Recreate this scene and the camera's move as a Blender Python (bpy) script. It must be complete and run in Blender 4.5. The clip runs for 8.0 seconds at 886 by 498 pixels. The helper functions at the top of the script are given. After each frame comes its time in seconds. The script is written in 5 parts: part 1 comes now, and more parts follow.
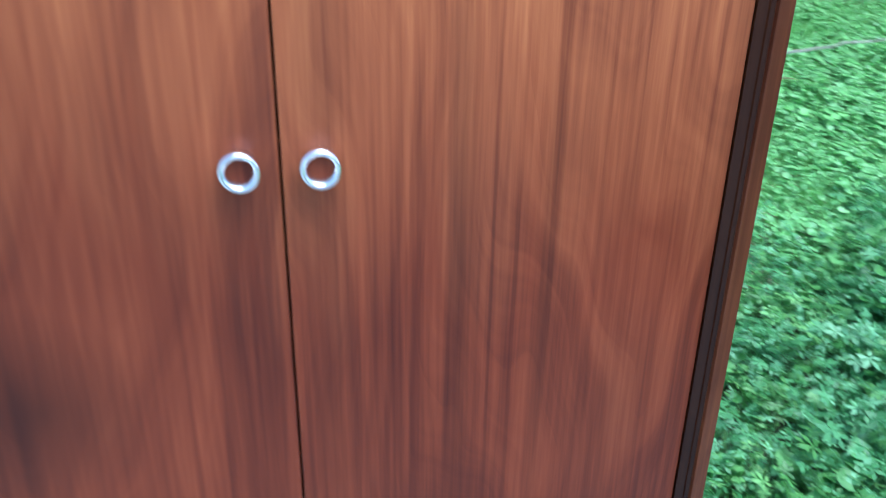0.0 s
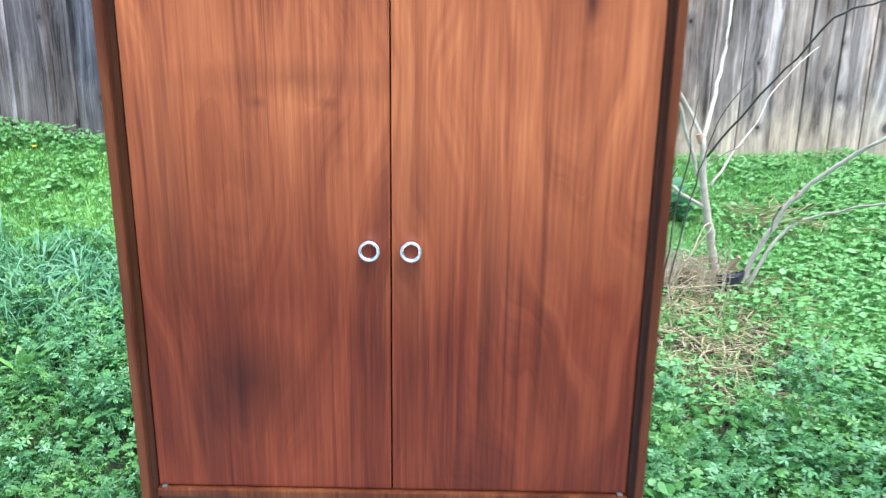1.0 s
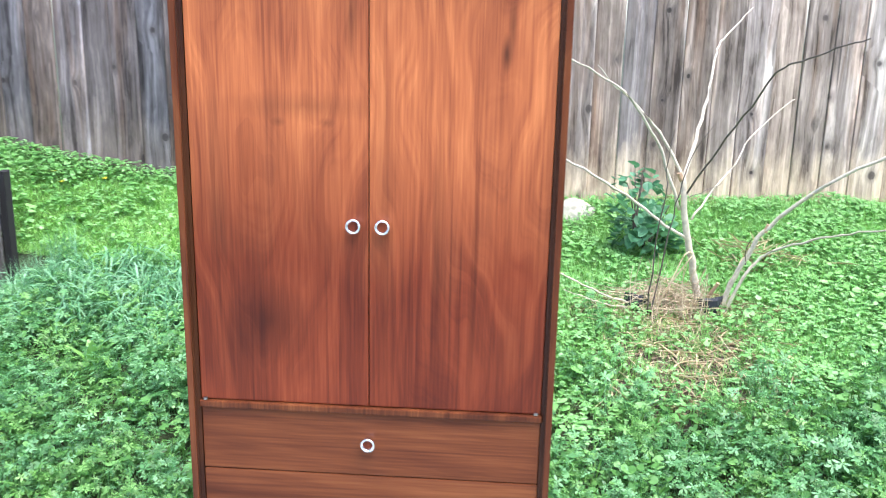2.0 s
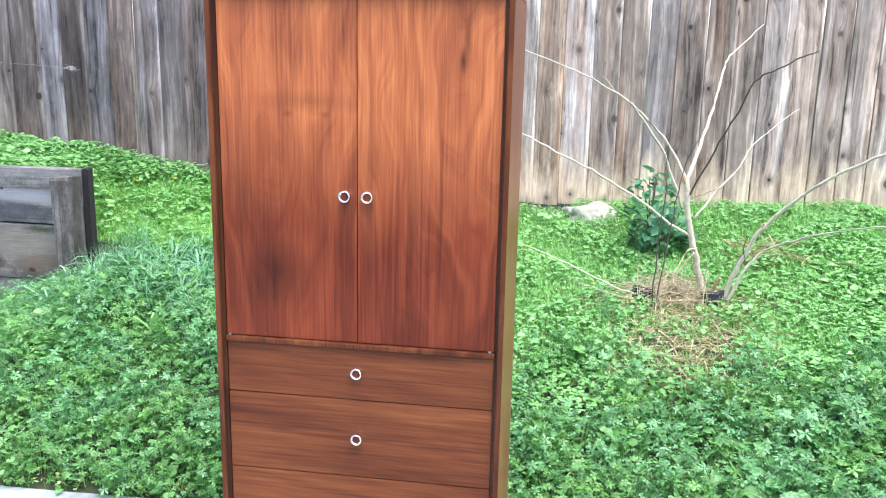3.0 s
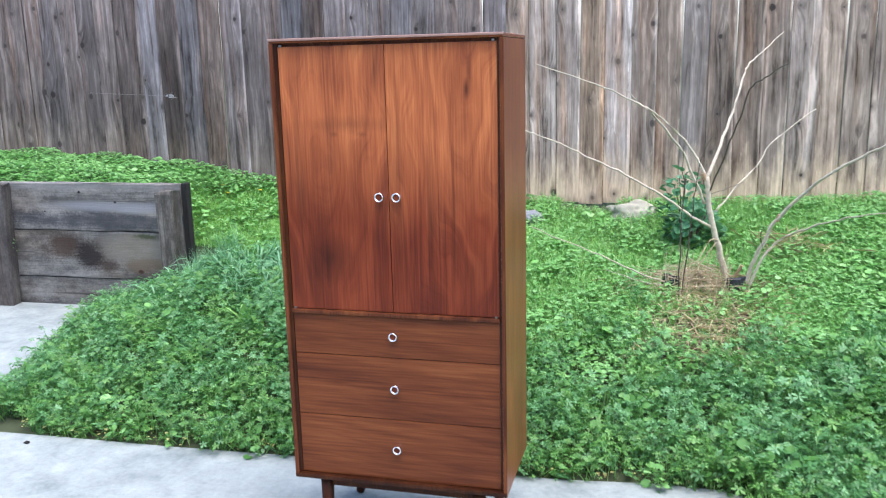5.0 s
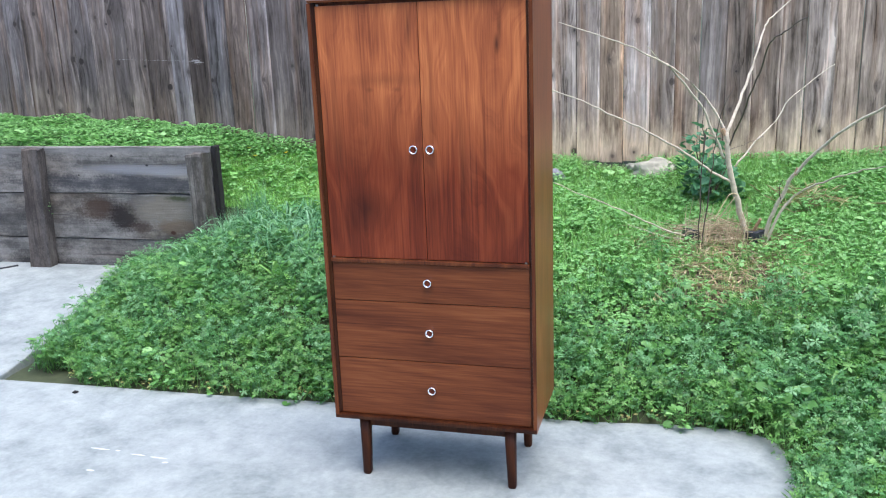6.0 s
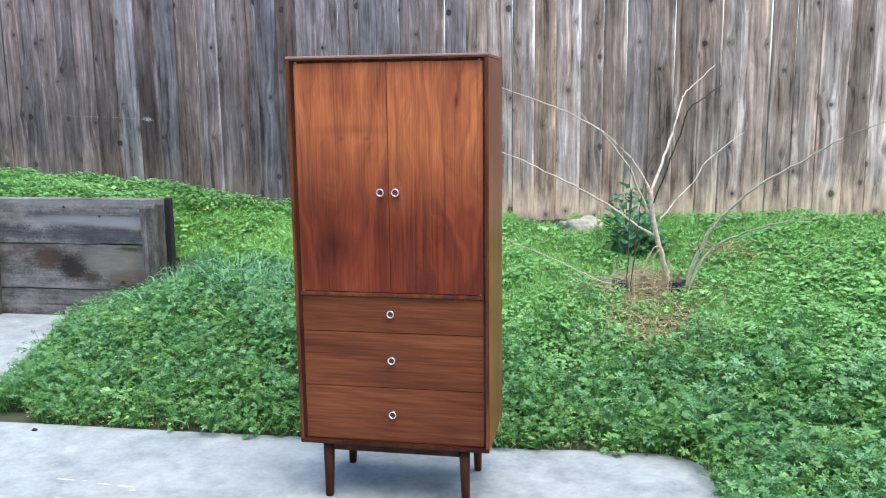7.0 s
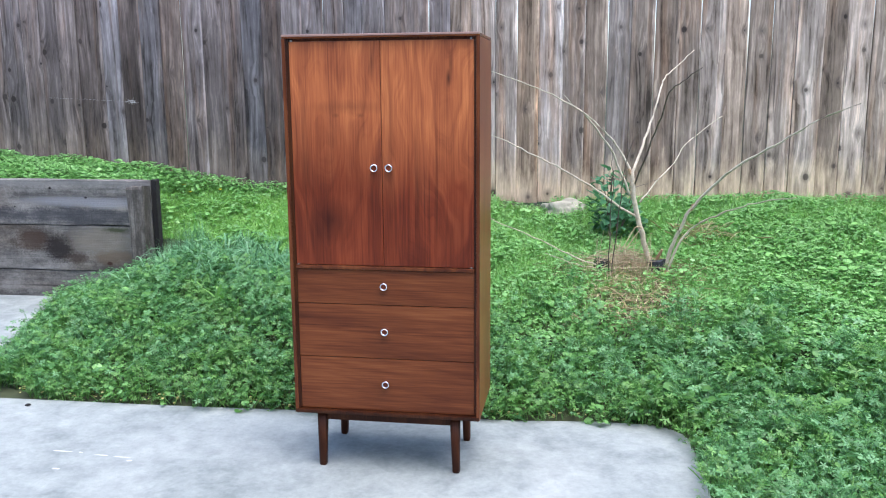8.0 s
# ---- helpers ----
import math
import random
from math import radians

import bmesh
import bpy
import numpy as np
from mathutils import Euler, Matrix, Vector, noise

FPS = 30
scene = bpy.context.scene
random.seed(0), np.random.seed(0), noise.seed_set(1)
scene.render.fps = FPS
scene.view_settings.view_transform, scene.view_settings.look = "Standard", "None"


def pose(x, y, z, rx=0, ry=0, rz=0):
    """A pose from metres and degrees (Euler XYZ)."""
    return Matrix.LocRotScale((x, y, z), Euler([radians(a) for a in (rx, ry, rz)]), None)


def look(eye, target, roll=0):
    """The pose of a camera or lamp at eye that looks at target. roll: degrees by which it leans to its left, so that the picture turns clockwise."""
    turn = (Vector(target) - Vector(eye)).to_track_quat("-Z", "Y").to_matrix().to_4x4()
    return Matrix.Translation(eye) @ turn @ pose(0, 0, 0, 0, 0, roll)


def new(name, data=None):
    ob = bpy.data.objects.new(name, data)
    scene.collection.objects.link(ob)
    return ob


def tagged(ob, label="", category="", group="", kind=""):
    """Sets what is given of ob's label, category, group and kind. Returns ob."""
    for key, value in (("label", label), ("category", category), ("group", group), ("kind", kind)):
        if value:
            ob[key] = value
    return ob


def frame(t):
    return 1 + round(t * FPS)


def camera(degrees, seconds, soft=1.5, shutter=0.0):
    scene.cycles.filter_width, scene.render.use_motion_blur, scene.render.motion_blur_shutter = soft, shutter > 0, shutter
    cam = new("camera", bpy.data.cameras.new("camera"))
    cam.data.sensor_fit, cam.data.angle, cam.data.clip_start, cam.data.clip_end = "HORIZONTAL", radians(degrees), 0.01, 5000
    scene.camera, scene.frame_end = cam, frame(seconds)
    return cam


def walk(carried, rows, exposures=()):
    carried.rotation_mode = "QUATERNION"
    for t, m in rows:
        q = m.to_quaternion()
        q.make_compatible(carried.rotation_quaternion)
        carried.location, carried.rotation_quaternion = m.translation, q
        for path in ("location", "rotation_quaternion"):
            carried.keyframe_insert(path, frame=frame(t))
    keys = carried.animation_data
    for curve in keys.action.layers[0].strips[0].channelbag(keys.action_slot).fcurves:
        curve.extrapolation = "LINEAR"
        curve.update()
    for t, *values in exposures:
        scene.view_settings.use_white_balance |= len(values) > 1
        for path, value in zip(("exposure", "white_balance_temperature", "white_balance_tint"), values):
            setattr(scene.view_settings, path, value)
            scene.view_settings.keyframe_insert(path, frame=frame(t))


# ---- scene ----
cam = camera(53.9, 8.0, soft=1.1, shutter=0.45)
PATH = [
    (0, (0.016, -0.572, 1.396), (0.321, 1.199, 0.519), 1.0),
    (0.2, (0.042, -0.653, 1.462), (0.187, 1.15, 0.608), 0.8),
    (0.5, (0.054, -0.819, 1.51), (0.051, 1.034, 0.757), 1.8),
    (0.7, (0.063, -0.926, 1.522), (0.028, 0.953, 0.838), 1.2),
    (1, (0.08, -1.09, 1.523), (0.061, 0.821, 0.93), 0.8),
    (1.2, (0.092, -1.224, 1.53), (0.094, 0.695, 0.968), 1.1),
    (1.5, (0.105, -1.388, 1.536), (0.1, 0.542, 1.01), 1.1),
    (1.8, (0.17, -1.52, 1.544), (0.099, 0.415, 1.042), 1.1),
    (2, (0.247, -1.574, 1.532), (0.117, 0.364, 1.054), 1.2),
    (2.2, (0.324, -1.66, 1.529), (0.138, 0.278, 1.07), 1.5),
    (3.3, (0.589, -2.033, 1.519), (0.266, -0.106, 1.092), 1.1),
    (3.5, (0.655, -2.047, 1.525), (0.292, -0.119, 1.137), 1.1),
    (3.7, (0.727, -2.064, 1.543), (0.26, -0.151, 1.195), 0.4),
    (3.9, (0.761, -2.078, 1.554), (0.231, -0.187, 1.178), 0.2),
    (4, (0.775, -2.096, 1.56), (0.243, -0.208, 1.168), 0.1),
    (4.2, (0.794, -2.136, 1.553), (0.243, -0.257, 1.147), -0.1),
    (5.3, (0.825, -2.588, 1.594), (0.352, -0.696, 1.152), -2.1),
    (5.5, (0.823, -2.616, 1.591), (0.34, -0.729, 1.135), -2.9),
    (5.8, (0.822, -2.631, 1.565), (0.292, -0.764, 1.084), -1.8),
    (6, (0.807, -2.639, 1.561), (0.278, -0.775, 1.064), -2.2),
    (6.2, (0.803, -2.69, 1.548), (0.293, -0.819, 1.057), -3.0),
    (6.5, (0.799, -2.829, 1.529), (0.355, -0.93, 1.086), -3.4),
    (6.7, (0.785, -2.896, 1.529), (0.382, -0.978, 1.132), -2.4),
    (7, (0.759, -2.983, 1.514), (0.394, -1.047, 1.169), -0.7),
    (7.2, (0.742, -3.007, 1.506), (0.389, -1.068, 1.168), -0.5),
    (7.5, (0.714, -3.034, 1.481), (0.387, -1.094, 1.125), -0.6),
    (7.7, (0.725, -3.049, 1.477), (0.404, -1.11, 1.108), -0.7),
    (8, (0.721, -3.094, 1.475), (0.41, -1.153, 1.106), -0.4),
]
EXPOSURE = [(0.0, 1.69, 4900, 3), (0.5, 1.84, 5100, 6), (1.0, 1.88, 5600, 12), (1.5, 1.82, 6000, 16), (2.0, 2.15, 6100, 16), (3.5, 2.0, 6100, 16), (4.0, 1.87, 6100, 16), (5.5, 1.45, 6100, 16), (6.0, 1.41, 6100, 16), (6.5, 1.54, 6150, 17), (7.0, 1.45, 6100, 16), (7.5, 1.33, 6100, 16), (8.0, 1.42, 6100, 17)]
walk(cam, [(t, look(eye, aim, roll)) for t, eye, aim, roll in PATH], EXPOSURE)

# ---- world and light: a bright overcast afternoon ----
world = bpy.data.worlds.new("sky")
scene.world = world
world.use_nodes = True
wn, wl = world.node_tree.nodes, world.node_tree.links
sky = wn.new("ShaderNodeTexSky")
sky.sky_type = "NISHITA"
sky.sun_disc = False
sky.sun_elevation, sky.sun_rotation = radians(72), radians(130)
sky.air_density, sky.dust_density, sky.ozone_density = 1.0, 2.5, 1.5
wn["Background"].inputs["Strength"].default_value = 0.15
wl.new(sky.outputs["Color"], wn["Background"].inputs["Color"])

sun_data = bpy.data.lights.new("sun", "SUN")
sun_data.energy, sun_data.angle, sun_data.color = 1.35, radians(60), (1.0, 0.96, 0.9)
sun = new("sun", sun_data)
sun.matrix_world = look((1.5, -1.2, 6.0), (0, 0, 0))


# ---- materials ----
def material(name):
    m = bpy.data.materials.new(name)
    m.use_nodes = True
    return m, m.node_tree.nodes, m.node_tree.links, m.node_tree.nodes["Principled BSDF"]


def ramp(nodes, stops):
    r = nodes.new("ShaderNodeValToRGB")
    e = r.color_ramp.elements
    while len(e) < len(stops):
        e.new(0.5)
    for el, (p, c) in zip(e, stops):
        el.position, el.color = p, (*c, 1)
    return r


def mapped(nodes, links, scale, coord="Object", jump=0.0):
    """Object coordinates, scaled; jump moves the pattern from object to object."""
    tc, mp = nodes.new("ShaderNodeTexCoord"), nodes.new("ShaderNodeMapping")
    mp.inputs["Scale"].default_value = scale
    links.new(tc.outputs[coord], mp.inputs["Vector"])
    if jump:
        oi, mul = nodes.new("ShaderNodeObjectInfo"), nodes.new("ShaderNodeVectorMath")
        mul.operation = "SCALE"
        mul.inputs[0].default_value = (jump, jump * 0.7, jump * 1.3)
        links.new(oi.outputs["Random"], mul.inputs["Scale"])
        links.new(mul.outputs["Vector"], mp.inputs["Location"])
    return mp.outputs["Vector"]


def noise_node(nodes, links, vec, scale, detail=4.0, rough=0.55, dist=0.0):
    n = nodes.new("ShaderNodeTexNoise")
    n.inputs["Scale"].default_value, n.inputs["Detail"].default_value = scale, detail
    n.inputs["Roughness"].default_value, n.inputs["Distortion"].default_value = rough, dist
    links.new(vec, n.inputs["Vector"])
    return n.outputs["Fac"]


def mix(nodes, links, a, b, fac, blend="MIX"):
    m = nodes.new("ShaderNodeMix")
    m.data_type, m.blend_type = "RGBA", blend
    for sock, v in ((m.inputs[0], fac), (m.inputs[6], a), (m.inputs[7], b)):
        if hasattr(v, "is_linked"):
            links.new(v, sock)
        else:
            sock.default_value = v if not isinstance(v, tuple) else (*v, 1)
    return m.outputs[2]


def math_node(nodes, links, op, a, b=None, c=None, clamp=False):
    m = nodes.new("ShaderNodeMath")
    m.operation, m.use_clamp = op, clamp
    for sock, v in zip(m.inputs, (a, b, c)):
        if v is None:
            continue
        if hasattr(v, "is_linked"):
            links.new(v, sock)
        else:
            sock.default_value = v
    return m.outputs[0]


def bump(nodes, links, height, strength, distance, p):
    b = nodes.new("ShaderNodeBump")
    b.inputs["Strength"].default_value, b.inputs["Distance"].default_value = strength, distance
    links.new(height, b.inputs["Height"])
    links.new(b.outputs["Normal"], p.inputs["Normal"])


def plain(name, colour, rough, metal=0.0, scale=60.0, vary=0.25, relief=0.1):
    m, n, l, p = material(name)
    f = noise_node(n, l, mapped(n, l, (1, 1, 1), jump=5.0), scale, 4.0)
    dark = tuple(c * (1 - vary) for c in colour)
    l.new(mix(n, l, dark, colour, f), p.inputs["Base Color"])
    p.inputs["Roughness"].default_value, p.inputs["Metallic"].default_value = rough, metal
    if relief:
        bump(n, l, f, relief, 0.003, p)
    return m


def walnut(name, vertical=True, dark=1.0, stain=None, heart=0.0, roam=0.5, rough=0.34, figured=0.55, waver=6.5, coat=0.05, lines=1.6, streaks=0.34, shine=0.18, deep=None):
    """Oiled walnut veneer: cathedral figure round a heart line, with streaks and pores along the grain."""
    m, n, l, p = material(name)
    wide, slow = (1.0, 0.12) if vertical else (0.12, 1.0)
    tc, sep, oi = n.new("ShaderNodeTexCoord"), n.new("ShaderNodeSeparateXYZ"), n.new("ShaderNodeObjectInfo")
    l.new(tc.outputs["Object"], sep.inputs[0])
    cross, along = (sep.outputs["X"], sep.outputs["Z"]) if vertical else (sep.outputs["Z"], sep.outputs["X"])
    centre = math_node(n, l, "MULTIPLY_ADD", oi.outputs["Random"], roam, heart)
    warp = noise_node(n, l, mapped(n, l, (3.2 if vertical else 1.0, 3.2, 1.0 if vertical else 3.2), jump=4.0), 1.6, 2.0)
    off = math_node(n, l, "MULTIPLY", math_node(n, l, "SUBTRACT", cross, centre), 24.0)
    bow = math_node(n, l, "SQRT", math_node(n, l, "MULTIPLY_ADD", off, off, 1.5))
    ring = math_node(n, l, "MULTIPLY_ADD", along, -2.4, math_node(n, l, "MULTIPLY_ADD", warp, waver, bow))
    comb = n.new("ShaderNodeCombineXYZ")
    l.new(math_node(n, l, "MULTIPLY", ring, 1.15), comb.inputs[0])
    l.new(math_node(n, l, "MULTIPLY", along, 0.9), comb.inputs[1])
    l.new(math_node(n, l, "MULTIPLY", oi.outputs["Random"], 9.0), comb.inputs[2])
    figure = noise_node(n, l, comb.outputs[0], 1.0, 5.0, 0.62)
    streak = noise_node(n, l, mapped(n, l, (26, 26, 1.2) if vertical else (1.2, 26, 26), jump=7.0), 1.0, 5.0, 0.6, 0.3)
    pores = noise_node(n, l, mapped(n, l, (190, 190, 5) if vertical else (5, 190, 190), jump=3.0), 1.0, 3.0, 0.6)
    broad = noise_node(n, l, mapped(n, l, (4.5, 4.5, 1.6) if vertical else (1.6, 4.5, 4.5), jump=5.0), 1.3, 3.0)
    tone = math_node(n, l, "MULTIPLY_ADD", figure, figured, math_node(n, l, "MULTIPLY_ADD", streak, streaks, (0.89 - figured - streaks) * 0.5))
    tone = math_node(n, l, "MULTIPLY_ADD", pores, 0.34, math_node(n, l, "SUBTRACT", tone, 0.07))
    tone = math_node(n, l, "MULTIPLY_ADD", broad, 0.42, math_node(n, l, "SUBTRACT", tone, 0.23))
    saw = math_node(n, l, "FRACT", math_node(n, l, "MULTIPLY_ADD", broad, 1.5, math_node(n, l, "MULTIPLY", ring, lines)))
    tone = math_node(n, l, "MULTIPLY_ADD", math_node(n, l, "MULTIPLY", math_node(n, l, "POWER", saw, 3.0), streak), -0.05, math_node(n, l, "ADD", tone, 0.007))
    vein = noise_node(n, l, mapped(n, l, (80, 80, 1.4) if vertical else (1.4, 80, 80), jump=11.0), 1.0, 3.0, 0.55, 0.5)
    dark_vein = math_node(n, l, "MULTIPLY", math_node(n, l, "SUBTRACT", 0.43, vein, clamp=True), 2.6 * streaks)
    tone = math_node(n, l, "SUBTRACT", tone, dark_vein)
    d = dark
    cr = ramp(n, [(0.26, (0.060 * d, 0.016 * d, 0.009 * d)), (0.43, (0.15 * d, 0.041 * d, 0.016 * d)),
                  (0.57, (0.25 * d, 0.075 * d, 0.026 * d)), (0.80, (0.43 * d, 0.155 * d, 0.052 * d))])
    l.new(tone, cr.inputs["Fac"])
    col = cr.outputs["Color"]
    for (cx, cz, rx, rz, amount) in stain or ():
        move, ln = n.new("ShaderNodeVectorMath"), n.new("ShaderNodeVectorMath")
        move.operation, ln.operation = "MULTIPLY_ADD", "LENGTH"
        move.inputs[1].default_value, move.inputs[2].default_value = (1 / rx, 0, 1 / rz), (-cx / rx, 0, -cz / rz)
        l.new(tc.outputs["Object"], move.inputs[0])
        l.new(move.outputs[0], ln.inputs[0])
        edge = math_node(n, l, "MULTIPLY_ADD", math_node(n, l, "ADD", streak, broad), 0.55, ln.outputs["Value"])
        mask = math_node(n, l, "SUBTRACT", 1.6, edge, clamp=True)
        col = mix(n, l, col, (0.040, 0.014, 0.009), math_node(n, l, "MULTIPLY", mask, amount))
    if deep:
        # shading of the lower doors put into the colour: wine-red below an uneven line
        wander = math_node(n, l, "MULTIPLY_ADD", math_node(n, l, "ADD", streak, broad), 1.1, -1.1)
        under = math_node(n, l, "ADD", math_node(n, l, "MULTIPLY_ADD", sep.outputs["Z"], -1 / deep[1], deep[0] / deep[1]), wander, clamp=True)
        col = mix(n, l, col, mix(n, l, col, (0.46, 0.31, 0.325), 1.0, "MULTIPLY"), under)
    l.new(col, p.inputs["Base Color"])
    p.inputs["Roughness"].default_value = rough
    p.inputs["Specular IOR Level"].default_value = shine
    p.inputs["Coat Weight"].default_value = coat
    p.inputs["Coat Roughness"].default_value = 0.2
    bump(n, l, pores, 0.06, 0.002, p)
    return m


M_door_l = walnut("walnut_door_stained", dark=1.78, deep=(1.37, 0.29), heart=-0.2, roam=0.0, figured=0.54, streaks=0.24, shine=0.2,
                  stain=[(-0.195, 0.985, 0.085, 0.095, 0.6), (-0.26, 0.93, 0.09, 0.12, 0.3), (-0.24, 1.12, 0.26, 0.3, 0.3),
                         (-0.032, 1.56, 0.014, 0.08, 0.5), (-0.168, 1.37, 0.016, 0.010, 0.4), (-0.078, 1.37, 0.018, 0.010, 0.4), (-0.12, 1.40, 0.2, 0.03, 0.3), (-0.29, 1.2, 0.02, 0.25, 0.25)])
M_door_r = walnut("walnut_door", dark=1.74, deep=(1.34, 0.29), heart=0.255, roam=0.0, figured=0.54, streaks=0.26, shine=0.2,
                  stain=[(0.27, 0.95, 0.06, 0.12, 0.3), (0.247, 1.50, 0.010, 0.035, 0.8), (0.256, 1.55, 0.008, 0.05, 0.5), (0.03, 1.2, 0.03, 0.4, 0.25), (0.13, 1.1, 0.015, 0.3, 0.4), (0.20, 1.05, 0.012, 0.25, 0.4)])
M_drawer = walnut("walnut_drawer", vertical=False, dark=0.69, heart=0.9, roam=0.5, figured=0.34, waver=1.2, lines=0.4, streaks=0.26, shine=0.17)
M_case = walnut("walnut_case", dark=0.58)
M_side = walnut("walnut_side", dark=0.86, rough=0.3, coat=0.0, shine=0.2, figured=0.34, streaks=0.24)
M_top = walnut("walnut_top", vertical=False, dark=0.8, rough=0.25)
M_leg = walnut("walnut_leg", dark=0.22, rough=0.5, coat=0.0)
# pale colour that paints the highlight on the top's front edge
M_edge = plain("top_edge_highlight", (0.42, 0.25, 0.19), 0.35, 0.0, 90.0, 0.35, 0.1)
# dark stain, deepened in colour for the shadowed bead; bottom edge shares it
M_bead = walnut("walnut_dark_bead", dark=0.2)


M_metal = plain("brushed_aluminium", (0.86, 0.87, 0.88), 0.24, 1.0, 300.0, 0.08, 0.03)
M_dark_gap = plain("gap_shade", (0.045, 0.018, 0.013), 0.8)
M_screw = plain("steel_pin", (0.35, 0.33, 0.3), 0.4, 1.0)


def weathered(name, grain, stops, stain=(), brown=0.5, calm=1.0):
    """Grey sun-bleached softwood; grain names the axis along the board."""
    m, n, l, p = material(name)
    up = grain == "z"
    big = noise_node(n, l, mapped(n, l, (12, 12, 0.9) if up else (1.1, 9, 9), jump=31.0), 1.2, 4.0, 0.6, 0.9)
    streak = noise_node(n, l, mapped(n, l, (130, 130, 2.6) if up else (2.6, 130, 130), jump=17.0), 1.0, 6.0, 0.7, 0.4)
    patch = noise_node(n, l, mapped(n, l, (6, 6, 3.0) if up else (3.0, 6, 6), jump=9.0), 1.5, 6.0, 0.66)
    fibre = noise_node(n, l, mapped(n, l, (330, 330, 9) if up else (9, 330, 330), jump=19.0), 1.0, 4.0, 0.75, 0.2)
    crack = noise_node(n, l, mapped(n, l, (60, 60, 0.9) if up else (0.9, 60, 60), jump=13.0), 1.0, 2.0, 0.5, 0.3)
    speck = noise_node(n, l, mapped(n, l, (1, 1, 1), jump=27.0), 70.0, 4.0, 0.7)
    oi = n.new("ShaderNodeObjectInfo")
    tone = math_node(n, l, "MULTIPLY_ADD", big, 0.26, math_node(n, l, "MULTIPLY_ADD", streak, 0.44 * calm, 0.22 * (1 - calm) - 0.18))
    tone = math_node(n, l, "MULTIPLY_ADD", oi.outputs["Random"], 0.2, tone)
    tone = math_node(n, l, "MULTIPLY_ADD", fibre, 0.5 * calm * calm, math_node(n, l, "SUBTRACT", tone, 0.25 * calm * calm))
    tone = math_node(n, l, "MULTIPLY_ADD", patch, 0.62, math_node(n, l, "SUBTRACT", tone, 0.17))
    tone = math_node(n, l, "MULTIPLY_ADD", speck, 0.2, tone)
    cr = ramp(n, stops)
    l.new(tone, cr.inputs["Fac"])
    col = cr.outputs["Color"]
    tint = noise_node(n, l, mapped(n, l, (5, 5, 0.7) if up else (1.4, 5, 5), jump=41.0), 1.0, 3.0, 0.6)
    tm = math_node(n, l, "MULTIPLY", math_node(n, l, "SUBTRACT", tint, 0.46, clamp=True), 4.0, clamp=True)
    col = mix(n, l, col, (1.0, 0.80, 0.60), math_node(n, l, "MULTIPLY", tm, brown), "MULTIPLY")
    cm = math_node(n, l, "MULTIPLY", math_node(n, l, "SUBTRACT", 0.36, crack, clamp=True), 14.0, clamp=True)
    col = mix(n, l, col, (0.03, 0.027, 0.024), math_node(n, l, "MULTIPLY", cm, 0.6))
    tc = n.new("ShaderNodeTexCoord")
    for (cx, cz, rx, rz, colour, amount) in stain:
        off, ln = n.new("ShaderNodeVectorMath"), n.new("ShaderNodeVectorMath")
        off.operation, ln.operation = "MULTIPLY_ADD", "LENGTH"
        off.inputs[1].default_value, off.inputs[2].default_value = (1 / rx, 0, 1 / rz), (-cx / rx, 0, -cz / rz)
        l.new(tc.outputs["Object"], off.inputs[0])
        l.new(off.outputs[0], ln.inputs[0])
        ragged = math_node(n, l, "MULTIPLY_ADD", streak, 0.7, math_node(n, l, "MULTIPLY_ADD", patch, 1.5, math_node(n, l, "MULTIPLY_ADD", speck, 0.8, ln.outputs["Value"])))
        mask = math_node(n, l, "MULTIPLY", math_node(n, l, "SUBTRACT", 2.45, ragged), 1.7, clamp=True)
        col = mix(n, l, col, colour, math_node(n, l, "MULTIPLY", mask, amount))
    l.new(col, p.inputs["Base Color"])
    p.inputs["Roughness"].default_value = 0.85
    p.inputs["Specular IOR Level"].default_value = 0.25
    bump(n, l, math_node(n, l, "MULTIPLY_ADD", speck, 0.6, streak), 0.6, 0.006, p)
    return m


